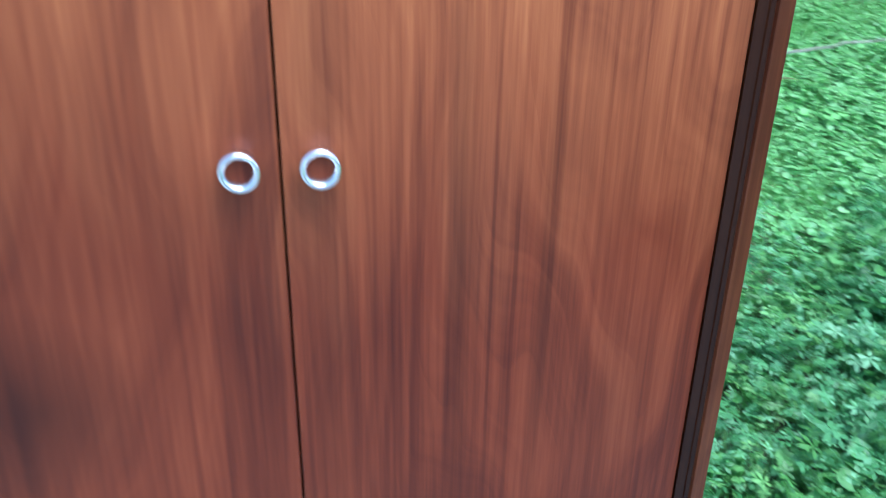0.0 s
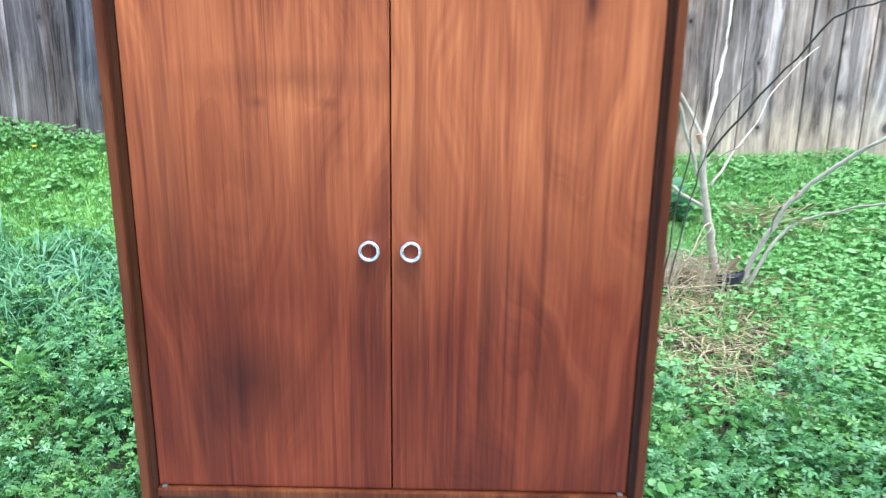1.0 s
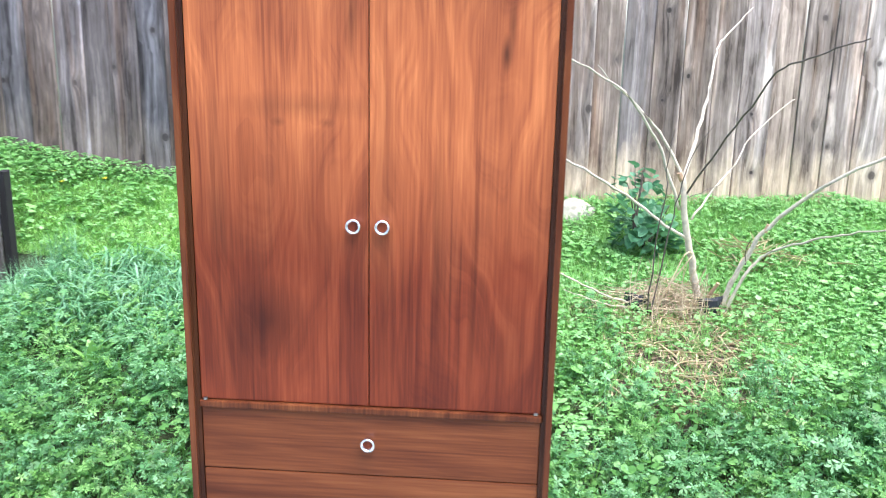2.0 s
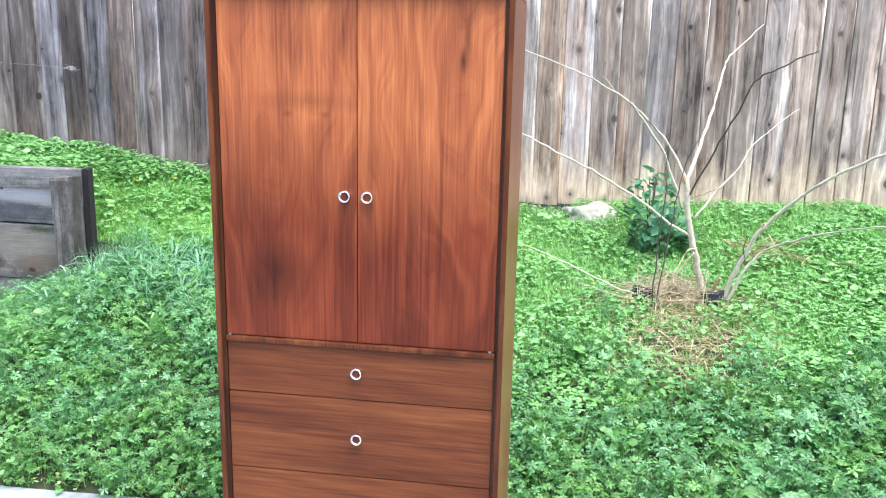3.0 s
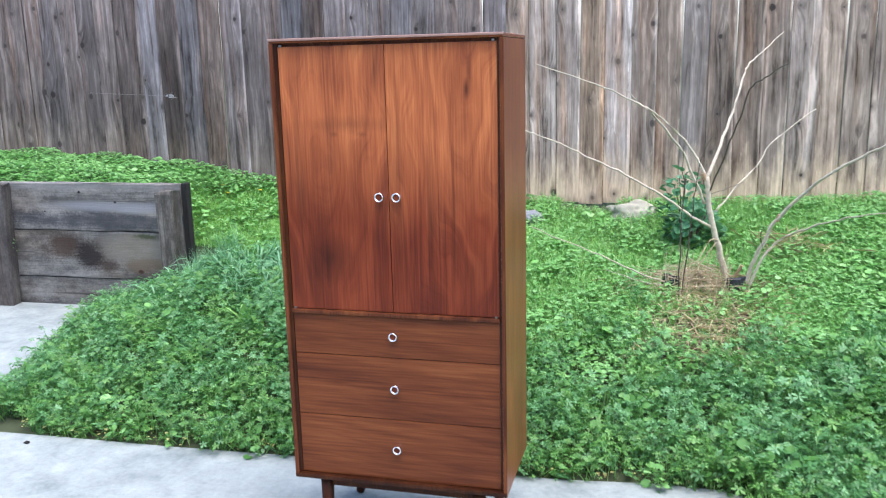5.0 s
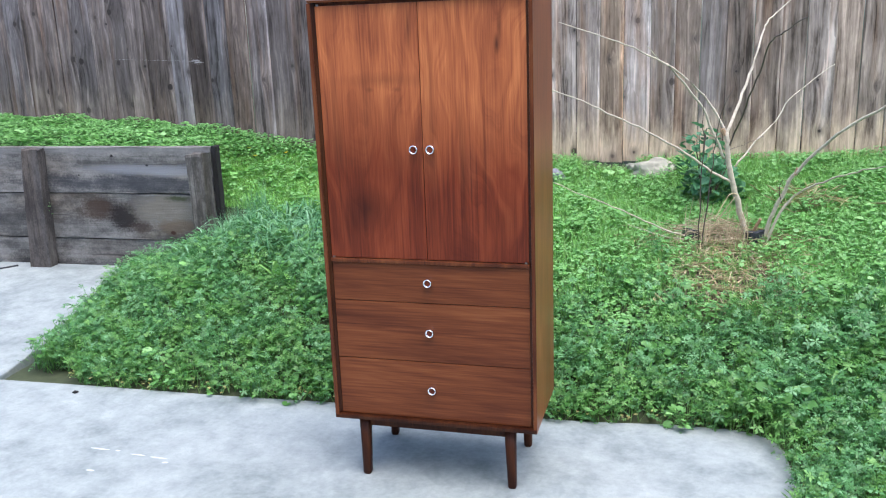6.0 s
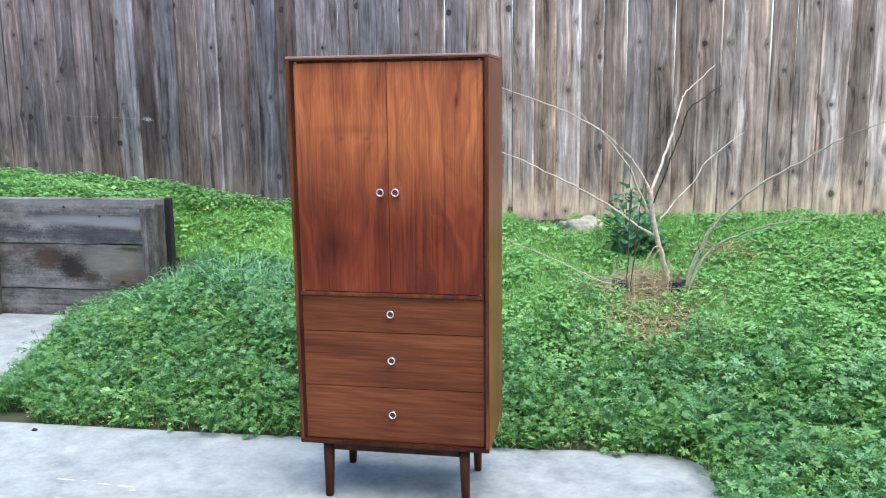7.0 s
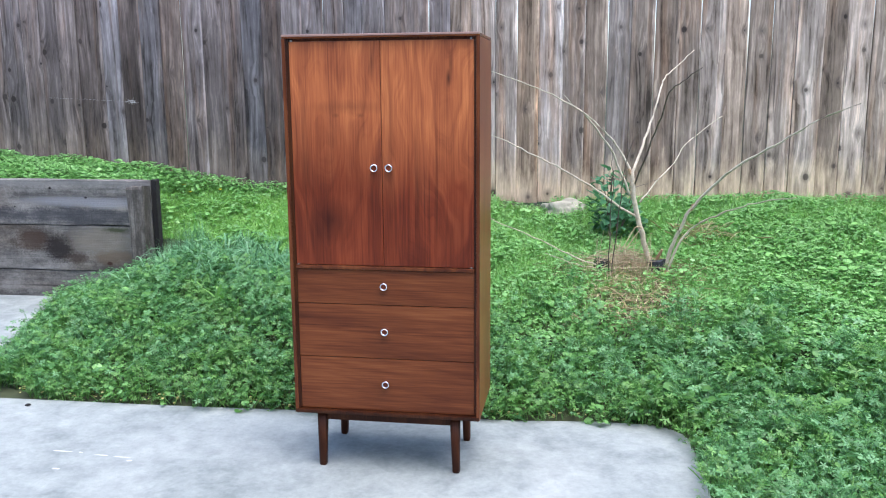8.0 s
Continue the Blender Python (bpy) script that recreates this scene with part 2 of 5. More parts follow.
def fence_wood():
    """Silvered fence board: grain that bends round knots; the object's own colour gives the tone and the left run's
    shade, its alpha the tan foot.
    """
    m, n, l, p = material("silvered_fence_board")
    tc, sep, oi = n.new("ShaderNodeTexCoord"), n.new("ShaderNodeSeparateXYZ"), n.new("ShaderNodeObjectInfo")
    l.new(tc.outputs["Object"], sep.inputs[0])
    x, z, rnd = sep.outputs["X"], sep.outputs["Z"], oi.outputs["Random"]
    # knots: one cell of 0.13 by 0.36 m holds one at most
    cell = n.new("ShaderNodeCombineXYZ")
    l.new(math_node(n, l, "MULTIPLY_ADD", x, 7.5, math_node(n, l, "MULTIPLY", rnd, 61.0)), cell.inputs[0])
    l.new(math_node(n, l, "MULTIPLY_ADD", z, 2.8, math_node(n, l, "MULTIPLY", rnd, 37.0)), cell.inputs[1])
    vo, away, flat, ln, pick = n.new("ShaderNodeTexVoronoi"), n.new("ShaderNodeVectorMath"), n.new("ShaderNodeVectorMath"), n.new("ShaderNodeVectorMath"), n.new("ShaderNodeSeparateColor")
    vo.voronoi_dimensions = "2D"
    vo.inputs["Scale"].default_value = 1.0
    away.operation, flat.operation, ln.operation = "SUBTRACT", "MULTIPLY", "LENGTH"
    l.new(cell.outputs[0], vo.inputs["Vector"])
    l.new(cell.outputs[0], away.inputs[0])
    l.new(vo.outputs["Position"], away.inputs[1])
    l.new(away.outputs[0], flat.inputs[0])
    flat.inputs[1].default_value = (1 / 7.5, 1 / 3.4, 0)
    l.new(flat.outputs[0], ln.inputs[0])
    l.new(vo.outputs["Color"], pick.inputs[0])
    reach = ln.outputs["Value"]
    has = math_node(n, l, "GREATER_THAN", pick.outputs[0], 0.5)
    radius = math_node(n, l, "MULTIPLY_ADD", pick.outputs[1], 0.019, 0.004)
    bend = math_node(n, l, "MULTIPLY", math_node(n, l, "DIVIDE", 0.022, math_node(n, l, "ADD", reach, 0.020)), has)
    # grain
    slow = noise_node(n, l, mapped(n, l, (9, 9, 1.1), jump=31.0), 1.0, 2.0, 0.5)
    g = math_node(n, l, "MULTIPLY_ADD", slow, 4.0, math_node(n, l, "MULTIPLY_ADD", bend, 2.6, math_node(n, l, "MULTIPLY", x, 46.0)))
    comb = n.new("ShaderNodeCombineXYZ")
    l.new(g, comb.inputs[0])
    l.new(math_node(n, l, "MULTIPLY", z, 0.7), comb.inputs[1])
    l.new(math_node(n, l, "MULTIPLY", rnd, 29.0), comb.inputs[2])
    grain = noise_node(n, l, comb.outputs[0], 1.0, 4.0, 0.62)
    fine = noise_node(n, l, mapped(n, l, (150, 150, 4), jump=17.0), 1.0, 3.0, 0.6)
    blot = noise_node(n, l, mapped(n, l, (11, 11, 2.6), jump=9.0), 1.0, 6.0, 0.66)
    band = noise_node(n, l, mapped(n, l, (24, 24, 0.5), jump=53.0), 1.0, 2.0, 0.5)
    tone = math_node(n, l, "MULTIPLY_ADD", grain, 0.74, math_node(n, l, "MULTIPLY_ADD", blot, 0.85, math_node(n, l, "MULTIPLY_ADD", band, 0.26, math_node(n, l, "MULTIPLY_ADD", fine, 0.24, -0.545))))
    cr = ramp(n, [(0.27, (0.22, 0.205, 0.19)), (0.41, (0.70, 0.69, 0.68)), (0.55, (1.08, 1.08, 1.08)), (0.72, (1.95, 1.96, 1.95))])
    l.new(tone, cr.inputs["Fac"])
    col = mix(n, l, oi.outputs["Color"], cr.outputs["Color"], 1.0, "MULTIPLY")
    rust = noise_node(n, l, mapped(n, l, (13, 13, 0.9), jump=41.0), 1.0, 3.0, 0.6)
    col = mix(n, l, col, (1.0, 0.76, 0.58), math_node(n, l, "MULTIPLY", math_node(n, l, "SUBTRACT", rust, 0.5, clamp=True), 3.4, clamp=True), "MULTIPLY")
    # right edge painted paler on some boards, as if it caught the light
    some = math_node(n, l, "GREATER_THAN", math_node(n, l, "FRACT", math_node(n, l, "MULTIPLY", rnd, 7.31)), 0.35)
    rim = math_node(n, l, "MULTIPLY", math_node(n, l, "ADD", math_node(n, l, "MULTIPLY_ADD", blot, 0.05, -0.089), x), 140.0, clamp=True)
    col = mix(n, l, col, mix(n, l, col, (1.9, 1.95, 2.0), 1.0, "MULTIPLY"), math_node(n, l, "MULTIPLY", math_node(n, l, "MULTIPLY", rim, some), 0.75))
    # weather-dark edges, and heads that get lighter with height on the left run
    edge = n.new("ShaderNodeSeparateXYZ")
    l.new(tc.outputs["Generated"], edge.inputs[0])
    out = math_node(n, l, "ABSOLUTE", math_node(n, l, "SUBTRACT", edge.outputs["X"], 0.5))
    # shade of the joints put into the colour of the weathered edges
    joint_dark = math_node(n, l, "MULTIPLY", math_node(n, l, "SUBTRACT", math_node(n, l, "MULTIPLY_ADD", blot, 0.07, out), 0.512), 34.0, clamp=True)
    col = mix(n, l, col, mix(n, l, col, (0.30, 0.27, 0.25), 1.0, "MULTIPLY"), math_node(n, l, "MULTIPLY", joint_dark, 0.95))
    # lighter heads where the object alpha is low
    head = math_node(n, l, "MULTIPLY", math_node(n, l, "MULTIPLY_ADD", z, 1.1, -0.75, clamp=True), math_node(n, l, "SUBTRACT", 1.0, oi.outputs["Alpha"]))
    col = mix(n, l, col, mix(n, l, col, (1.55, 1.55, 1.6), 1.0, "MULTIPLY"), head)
    # tan foot where rain splashes
    low = math_node(n, l, "ADD", math_node(n, l, "MULTIPLY_ADD", z, -3.2, 1.25), math_node(n, l, "MULTIPLY_ADD", blot, 2.4, -1.2), clamp=True)
    tan = mix(n, l, (0.34, 0.245, 0.155), (0.80, 0.62, 0.42), math_node(n, l, "MULTIPLY", math_node(n, l, "SUBTRACT", tone, 0.3), 2.5, clamp=True))
    char = math_node(n, l, "MULTIPLY", math_node(n, l, "SUBTRACT", math_node(n, l, "MULTIPLY_ADD", z, -5.0, math_node(n, l, "MULTIPLY", grain, 1.6)), 0.62, clamp=True), 2.5, clamp=True)
    tan = mix(n, l, tan, (0.05, 0.03, 0.018), math_node(n, l, "MULTIPLY", char, 0.7))
    col = mix(n, l, col, tan, math_node(n, l, "MULTIPLY", low, oi.outputs["Alpha"]))
    # splits, knots and their dark rims
    split = noise_node(n, l, mapped(n, l, (42, 42, 0.8), jump=13.0), 1.0, 2.0, 0.5, 0.2)
    col = mix(n, l, col, (0.03, 0.026, 0.024), math_node(n, l, "MULTIPLY", math_node(n, l, "MULTIPLY", math_node(n, l, "SUBTRACT", 0.30, split, clamp=True), 16.0, clamp=True), 0.7))
    halo = math_node(n, l, "MULTIPLY", math_node(n, l, "MULTIPLY", math_node(n, l, "SUBTRACT", 0.042, reach, clamp=True), 22.0, clamp=True), has)
    col = mix(n, l, col, (0.075, 0.060, 0.052), math_node(n, l, "MULTIPLY", halo, 0.75))
    eye = math_node(n, l, "MULTIPLY", math_node(n, l, "MULTIPLY", math_node(n, l, "SUBTRACT", radius, math_node(n, l, "MULTIPLY_ADD", grain, 0.006, math_node(n, l, "SUBTRACT", reach, 0.003)), clamp=True), 300.0, clamp=True), has)
    col = mix(n, l, col, (0.018, 0.014, 0.012), math_node(n, l, "MULTIPLY", eye, math_node(n, l, "MULTIPLY_ADD", pick.outputs[2], 0.6, 0.25)))
    l.new(col, p.inputs["Base Color"])
    p.inputs["Roughness"].default_value = 0.85
    p.inputs["Specular IOR Level"].default_value = 0.25
    bump(n, l, math_node(n, l, "MULTIPLY_ADD", fine, 0.5, grain), 0.5, 0.006, p)
    return m


M_fence = fence_wood()
PLANKS = [(0.27, (0.014, 0.014, 0.014)), (0.38, (0.042, 0.041, 0.039)), (0.51, (0.098, 0.095, 0.085)), (0.69, (0.26, 0.25, 0.225))]
HOLE, RUST = (0.006, 0.005, 0.005), (0.055, 0.034, 0.022)
M_plank = weathered("weathered_top_plank", "x", PLANKS, calm=0.35, brown=0.3,
                    stain=[(-2.6, 0.63, 1.4, 0.075, (0.042, 0.045, 0.052), 0.7), (-2.55, 0.722, 0.62, 0.040, (0.25, 0.255, 0.265), 0.75), (-2.35, 0.70, 0.3, 0.034, (0.28, 0.285, 0.29), 0.6), (-3.0, 0.85, 1.6, 0.026, (0.20, 0.20, 0.185), 0.5),
                           (-2.82, 0.815, 0.018, 0.015, HOLE, 1.0), (-2.566, 0.75, 0.013, 0.010, HOLE, 0.9), (-3.09, 0.683, 0.013, 0.011, HOLE, 0.9)])
M_plank_mid = weathered("stained_middle_plank", "x", PLANKS, calm=0.35, brown=0.6,
                        stain=[(-2.46, 0.46, 0.32, 0.13, (0.26, 0.23, 0.18), 0.6), (-2.40, 0.34, 0.22, 0.06, (0.16, 0.12, 0.08), 0.7), (-3.0, 0.45, 0.16, 0.11, RUST, 0.8), (-2.79, 0.39, 0.12, 0.13, (0.016, 0.012, 0.011), 0.85), (-2.66, 0.33, 0.13, 0.05, (0.045, 0.026, 0.018), 0.6),
                               (-2.43, 0.30, 0.024, 0.016, (0.05, 0.022, 0.014), 0.95), (-2.36, 0.26, 0.016, 0.013, HOLE, 0.9), (-2.36, 0.535, 0.12, 0.030, (0.035, 0.050, 0.015), 0.8)])
# lowest plank, with a darker band along its foot
M_plank_low = weathered("dark_footed_low_plank", "x", PLANKS, calm=0.35, brown=0.4, stain=[(-3.0, 0.03, 1.6, 0.07, (0.030, 0.031, 0.032), 0.6)])
M_post = weathered("pale_split_post", "z", [(0.30, (0.025, 0.023, 0.020)), (0.48, (0.080, 0.074, 0.064)), (0.66, (0.22, 0.205, 0.18))], calm=0.5)
M_post_dark = weathered("dark_weathered_post", "z", [(0.30, (0.020, 0.018, 0.016)), (0.48, (0.062, 0.055, 0.050)), (0.66, (0.15, 0.137, 0.120))], calm=0.35)


def concrete():
    m, n, l, p = material("broom_finished_concrete")
    v = mapped(n, l, (1, 1, 1))
    big = noise_node(n, l, v, 2.4, 6.0, 0.6, 0.6)
    mid = noise_node(n, l, v, 9.0, 6.0, 0.65)
    fine = noise_node(n, l, v, 42.0, 5.0, 0.7)
    grit = noise_node(n, l, v, 190.0, 3.0, 0.6)
    tone = math_node(n, l, "MULTIPLY_ADD", big, 0.42, math_node(n, l, "MULTIPLY_ADD", mid, 0.36, math_node(n, l, "MULTIPLY", fine, 0.22)))
    cr = ramp(n, [(0.38, (0.165, 0.195, 0.185)), (0.5, (0.262, 0.298, 0.28)), (0.62, (0.345, 0.38, 0.355))])
    l.new(tone, cr.inputs["Fac"])
    col = mix(n, l, cr.outputs["Color"], (0.2, 0.22, 0.22), math_node(n, l, "MULTIPLY", math_node(n, l, "GREATER_THAN", grit, 0.64), 0.6))
    spots = noise_node(n, l, v, 5.5, 2.0, 0.4)
    sm = math_node(n, l, "MULTIPLY", math_node(n, l, "SUBTRACT", spots, 0.67, clamp=True), 3.0, clamp=True)
    col = mix(n, l, col, (0.17, 0.175, 0.17), sm)
    l.new(col, p.inputs["Base Color"])
    p.inputs["Roughness"].default_value = 0.8
    bump(n, l, math_node(n, l, "MULTIPLY_ADD", mid, 0.6, math_node(n, l, "MULTIPLY", grit, 0.3)), 0.25, 0.006, p)
    return m


M_concrete = concrete()
M_soil = plain("damp_soil_and_moss", (0.066, 0.084, 0.034), 0.95, 0.0, 18.0, 0.6, 0.8)
M_soil_dry = plain("soil", (0.10, 0.072, 0.048), 0.95, 0.0, 30.0, 0.5, 0.8)


def leaf(name, a, b, c, rough=0.4, through_light=0.3):
    """Leaves or blades; each island takes its own tone between the three."""
    m, n, l, p = material(name)
    g = n.new("ShaderNodeNewGeometry")
    cr = ramp(n, [(0.0, a), (0.5, b), (1.0, c)])
    l.new(g.outputs["Random Per Island"], cr.inputs["Fac"])
    patch = noise_node(n, l, mapped(n, l, (1, 1, 1)), 1.8, 3.0)
    col = mix(n, l, cr.outputs["Color"], mix(n, l, a, c, patch), 0.3)
    l.new(col, p.inputs["Base Color"])
    p.inputs["Roughness"].default_value = rough
    p.inputs["Specular IOR Level"].default_value = 0.42
    t, ms = n.new("ShaderNodeBsdfTranslucent"), n.new("ShaderNodeMixShader")
    l.new(col, t.inputs["Color"])
    ms.inputs["Fac"].default_value = through_light
    l.new(p.outputs[0], ms.inputs[1])
    l.new(t.outputs[0], ms.inputs[2])
    l.new(ms.outputs[0], n["Material Output"].inputs["Surface"])
    return m


M_weed = leaf("leafy_weed", (0.030, 0.125, 0.022), (0.088, 0.275, 0.066), (0.25, 0.50, 0.23))
M_fresh = leaf("fresh_weed", (0.036, 0.130, 0.018), (0.105, 0.285, 0.054), (0.25, 0.49, 0.14))
M_lush = leaf("lush_leaf", (0.065, 0.205, 0.035), (0.125, 0.33, 0.07), (0.235, 0.47, 0.15))
M_clover = leaf("clover", (0.105, 0.310, 0.055), (0.195, 0.450, 0.115), (0.34, 0.595, 0.26))
M_mallow = leaf("mallow_leaf", (0.15, 0.40, 0.08), (0.25, 0.54, 0.15), (0.41, 0.67, 0.29))
M_grass = leaf("grass", (0.12, 0.33, 0.045), (0.255, 0.545, 0.12), (0.45, 0.70, 0.27))
M_lawn = leaf("lawn_grass", (0.15, 0.38, 0.05), (0.28, 0.58, 0.12), (0.45, 0.72, 0.25))
M_tall_grass = leaf("tall_grass", (0.04, 0.17, 0.05), (0.105, 0.31, 0.115), (0.30, 0.54, 0.31))
M_straw = leaf("dry_straw", (0.32, 0.235, 0.135), (0.54, 0.425, 0.255), (0.77, 0.65, 0.44), 0.7, 0.1)
M_dead = leaf("dead_leaf", (0.06, 0.038, 0.026), (0.15, 0.095, 0.062), (0.36, 0.27, 0.18), 0.8, 0.05)
M_yellow_leaf = leaf("yellowed_leaf", (0.50, 0.47, 0.15), (0.62, 0.60, 0.26), (0.46, 0.34, 0.13))
M_shrub_leaf = leaf("shrub_leaf", (0.035, 0.13, 0.05), (0.085, 0.25, 0.11), (0.18, 0.40, 0.21), 0.4)
M_flower = plain("yellow_petal", (0.8, 0.62, 0.03), 0.6, 0, 40, 0.1, 0)
M_bark = plain("pale_bark", (0.72, 0.63, 0.47), 0.85, 0.0, 55.0, 0.6, 0.8)
M_trunk = plain("mottled_trunk_bark", (0.76, 0.66, 0.48), 0.9, 0.0, 50.0, 0.7, 0.9)
M_twig = plain("dark_twig", (0.15, 0.115, 0.09), 0.85, 0.0, 45.0, 0.4, 0.4)
M_endgrain = plain("dark_end_grain", (0.016, 0.015, 0.014), 0.9, 0.0, 60.0, 0.4, 0.5)
M_cut = plain("cut_wood", (0.5, 0.33, 0.19), 0.8, 0.0, 70.0, 0.4, 0.3)
M_black = plain("black_plastic", (0.018, 0.02, 0.026), 0.5, 0.0, 25.0, 0.4, 0.3)
M_rock = plain("mossy_pale_rock", (0.56, 0.54, 0.41), 0.9, 0.0, 24.0, 0.8, 1.0)
M_rock_grey = plain("grey_rock", (0.25, 0.26, 0.27), 0.9, 0.0, 14.0, 0.4, 0.9)
M_stucco = plain("beige_stucco", (0.62, 0.55, 0.47), 0.9, 0.0, 55.0, 0.2, 0.6)
M_web = plain("dusty_web", (0.45, 0.44, 0.43), 0.9, 0.0, 80.0, 0.15, 0)
M_chalk = plain("white_scuff", (0.52, 0.54, 0.54), 0.9, 0.0, 80.0, 0.15, 0)


# ---- mesh helpers ----
def part(name, bm, mat, parent=None, label="", smooth=False):
    """Links a bmesh as one mesh object under a thing or a part."""
    me = bpy.data.meshes.new(name)
    bm.to_mesh(me)
    bm.free()
    if smooth:
        for poly in me.polygons:
            poly.use_smooth = True
    me.materials.append(mat)
    ob = new(name, me)
    if parent:
        ob.parent = parent
    if label:
        ob["label"] = label
    return ob


def box(bm, x0, x1, y0, y1, z0, z1, bevel=0.0, segments=2):
    r = bmesh.ops.create_cube(bm, size=1.0)
    vs = r["verts"]
    for v in vs:
        v.co = Vector((x0 if v.co.x < 0 else x1, y0 if v.co.y < 0 else y1, z0 if v.co.z < 0 else z1))
    if bevel:
        es = list({e for v in vs for e in v.link_edges})
        bmesh.ops.bevel(bm, geom=es, offset=bevel, segments=segments, profile=0.6, affect="EDGES")
    return bm


def boxed(*a, **k):
    return box(bmesh.new(), *a, **k)


def prism(outline, z0, z1, bevel=0.0):
    """An upright prism over a closed outline of (x, y)."""
    bm = bmesh.new()
    lo = [bm.verts.new((x, y, z0)) for x, y in outline]
    hi = [bm.verts.new((x, y, z1)) for x, y in outline]
    top = bm.faces.new(hi)
    bm.faces.new(list(reversed(lo)))
    n = len(outline)
    for i in range(n):
        bm.faces.new((lo[i], lo[(i + 1) % n], hi[(i + 1) % n], hi[i]))
    bmesh.ops.recalc_face_normals(bm, faces=bm.faces)
    if bevel:
        bmesh.ops.bevel(bm, geom=list(top.edges), offset=bevel, segments=2, profile=0.5, affect="EDGES")
    return bm


def tube(bm, pts, r0, r1, sides=6, wobble=0.0, rng=None):
    """A tapered stem along a smoothed line of points."""
    P = [Vector(p) for p in pts]
    line = []
    for i in range(len(P) - 1):
        a, b = P[max(i - 1, 0)], P[i]
        c, d = P[i + 1], P[min(i + 2, len(P) - 1)]
        for k in range(4):
            t = k / 4
            line.append(0.5 * ((2 * b) + (c - a) * t + (2 * a - 5 * b + 4 * c - d) * t * t + (3 * b - a - 3 * c + d) * t ** 3))
    line.append(P[-1])
    if wobble and rng:
        line = [p + Vector((rng.uniform(-1, 1), rng.uniform(-1, 1), rng.uniform(-1, 1))) * wobble if 0 < i < len(line) - 1 else p for i, p in enumerate(line)]
    rings = []
    for i, p in enumerate(line):
        d = (line[min(i + 1, len(line) - 1)] - line[max(i - 1, 0)]).normalized()
        u = d.orthogonal().normalized()
        w = d.cross(u)
        r = r0 + (r1 - r0) * i / (len(line) - 1)
        rings.append([bm.verts.new(p + r * (math.cos(6.2832 * k / sides) * u + math.sin(6.2832 * k / sides) * w)) for k in range(sides)])
    for a, b in zip(rings, rings[1:]):
        for k in range(sides):
            bm.faces.new((a[k], a[(k + 1) % sides], b[(k + 1) % sides], b[k]))
    bm.faces.new(list(reversed(rings[0])))
    bm.faces.new(rings[-1])
    return bm


def lathe(profile, sides=32):
    """A turned shape round the y axis from (radius, y) pairs."""
    bm = bmesh.new()
    rings = [[bm.verts.new((r * math.cos(6.28319 * k / sides), y, r * math.sin(6.28319 * k / sides))) for k in range(sides)] for r, y in profile]
    for a, b in zip(rings, rings[1:]):
        for k in range(sides):
            bm.faces.new((a[k], a[(k + 1) % sides], b[(k + 1) % sides], b[k]))
    bmesh.ops.recalc_face_normals(bm, faces=bm.faces)
    return bm


def thing(name, label, category, at=(0, 0, 0), group="", kind=""):
    ob = new(name)
    ob.empty_display_size = 0.1
    ob.location = at
    return tagged(ob, label, category, group, kind)


# ---- lie of the land ----
FENCE_Y = 3.35


def smooth01(v):
    v = np.clip(v, 0, 1)
    return v * v * (3 - 2 * v)


def wall_line(x):
    """The retaining wall's face, as y over x."""
    return 2.28 + 0.014 * (x + 2.1)


def slab_edge(y):
    """The edge of the paved strip on the far side of the bed, as x over y."""
    return np.interp(y, [0.5, 0.95, 1.45, 1.95, 2.45], [-2.33, -2.42, -2.58, -2.74, -2.92])


def land(x, y):
    x, y = np.asarray(x, float), np.asarray(y, float)
    foot = np.interp(x, [-9, -4, -3, -2.3, -1.7, 0, 0.4, 0.7, 1.4, 2.5, 9], [0.98, 0.91, 0.855, 0.765, 0.70, 0.65, 0.59, 0.6, 0.64, 0.66, 0.75])
    rise = np.interp(y, [-90, 0.62, 1.0, 1.5, 2.0, 2.6, 3.1, 3.4, 5, 90], [-0.02, -0.02, 0.10, 0.30, 0.52, 0.74, 0.92, 1.0, 1.1, 1.1])
    open_slope = foot * rise
    front = -0.02 + 0.045 * np.clip(y - 0.55, 0, 1.75) + 0.24 * smooth01((x - slab_edge(y)) / 1.0) * smooth01((y - 0.6) / 1.4)
    behind = foot * np.interp(y, [2.0, 2.4, 3.4, 90], [0.955, 0.965, 1.0, 1.1])
    behind = open_slope + (behind - open_slope) * smooth01((-2.10 - x) / 0.45)
    behind = np.minimum(behind, 0.872 + 0.45 * np.maximum(y - wall_line(x) - 0.1, 0))
    at_wall = np.where(y > wall_line(x) + 0.07, behind, front)
    b = smooth01((x + 2.12) / 0.42)
    z = at_wall * (1 - b) + open_slope * b
    z = np.where((x < slab_edge(y)) & (y < wall_line(x) + 0.07), -0.06, z)
    lumps = 0.02 * np.sin(3.1 * x + 1.7 * y) * np.sin(2.3 * y - 1.1 * x + 0.5)
    return z + np.where((y > 0.75) & (x > slab_edge(y) + 0.15), lumps, 0)


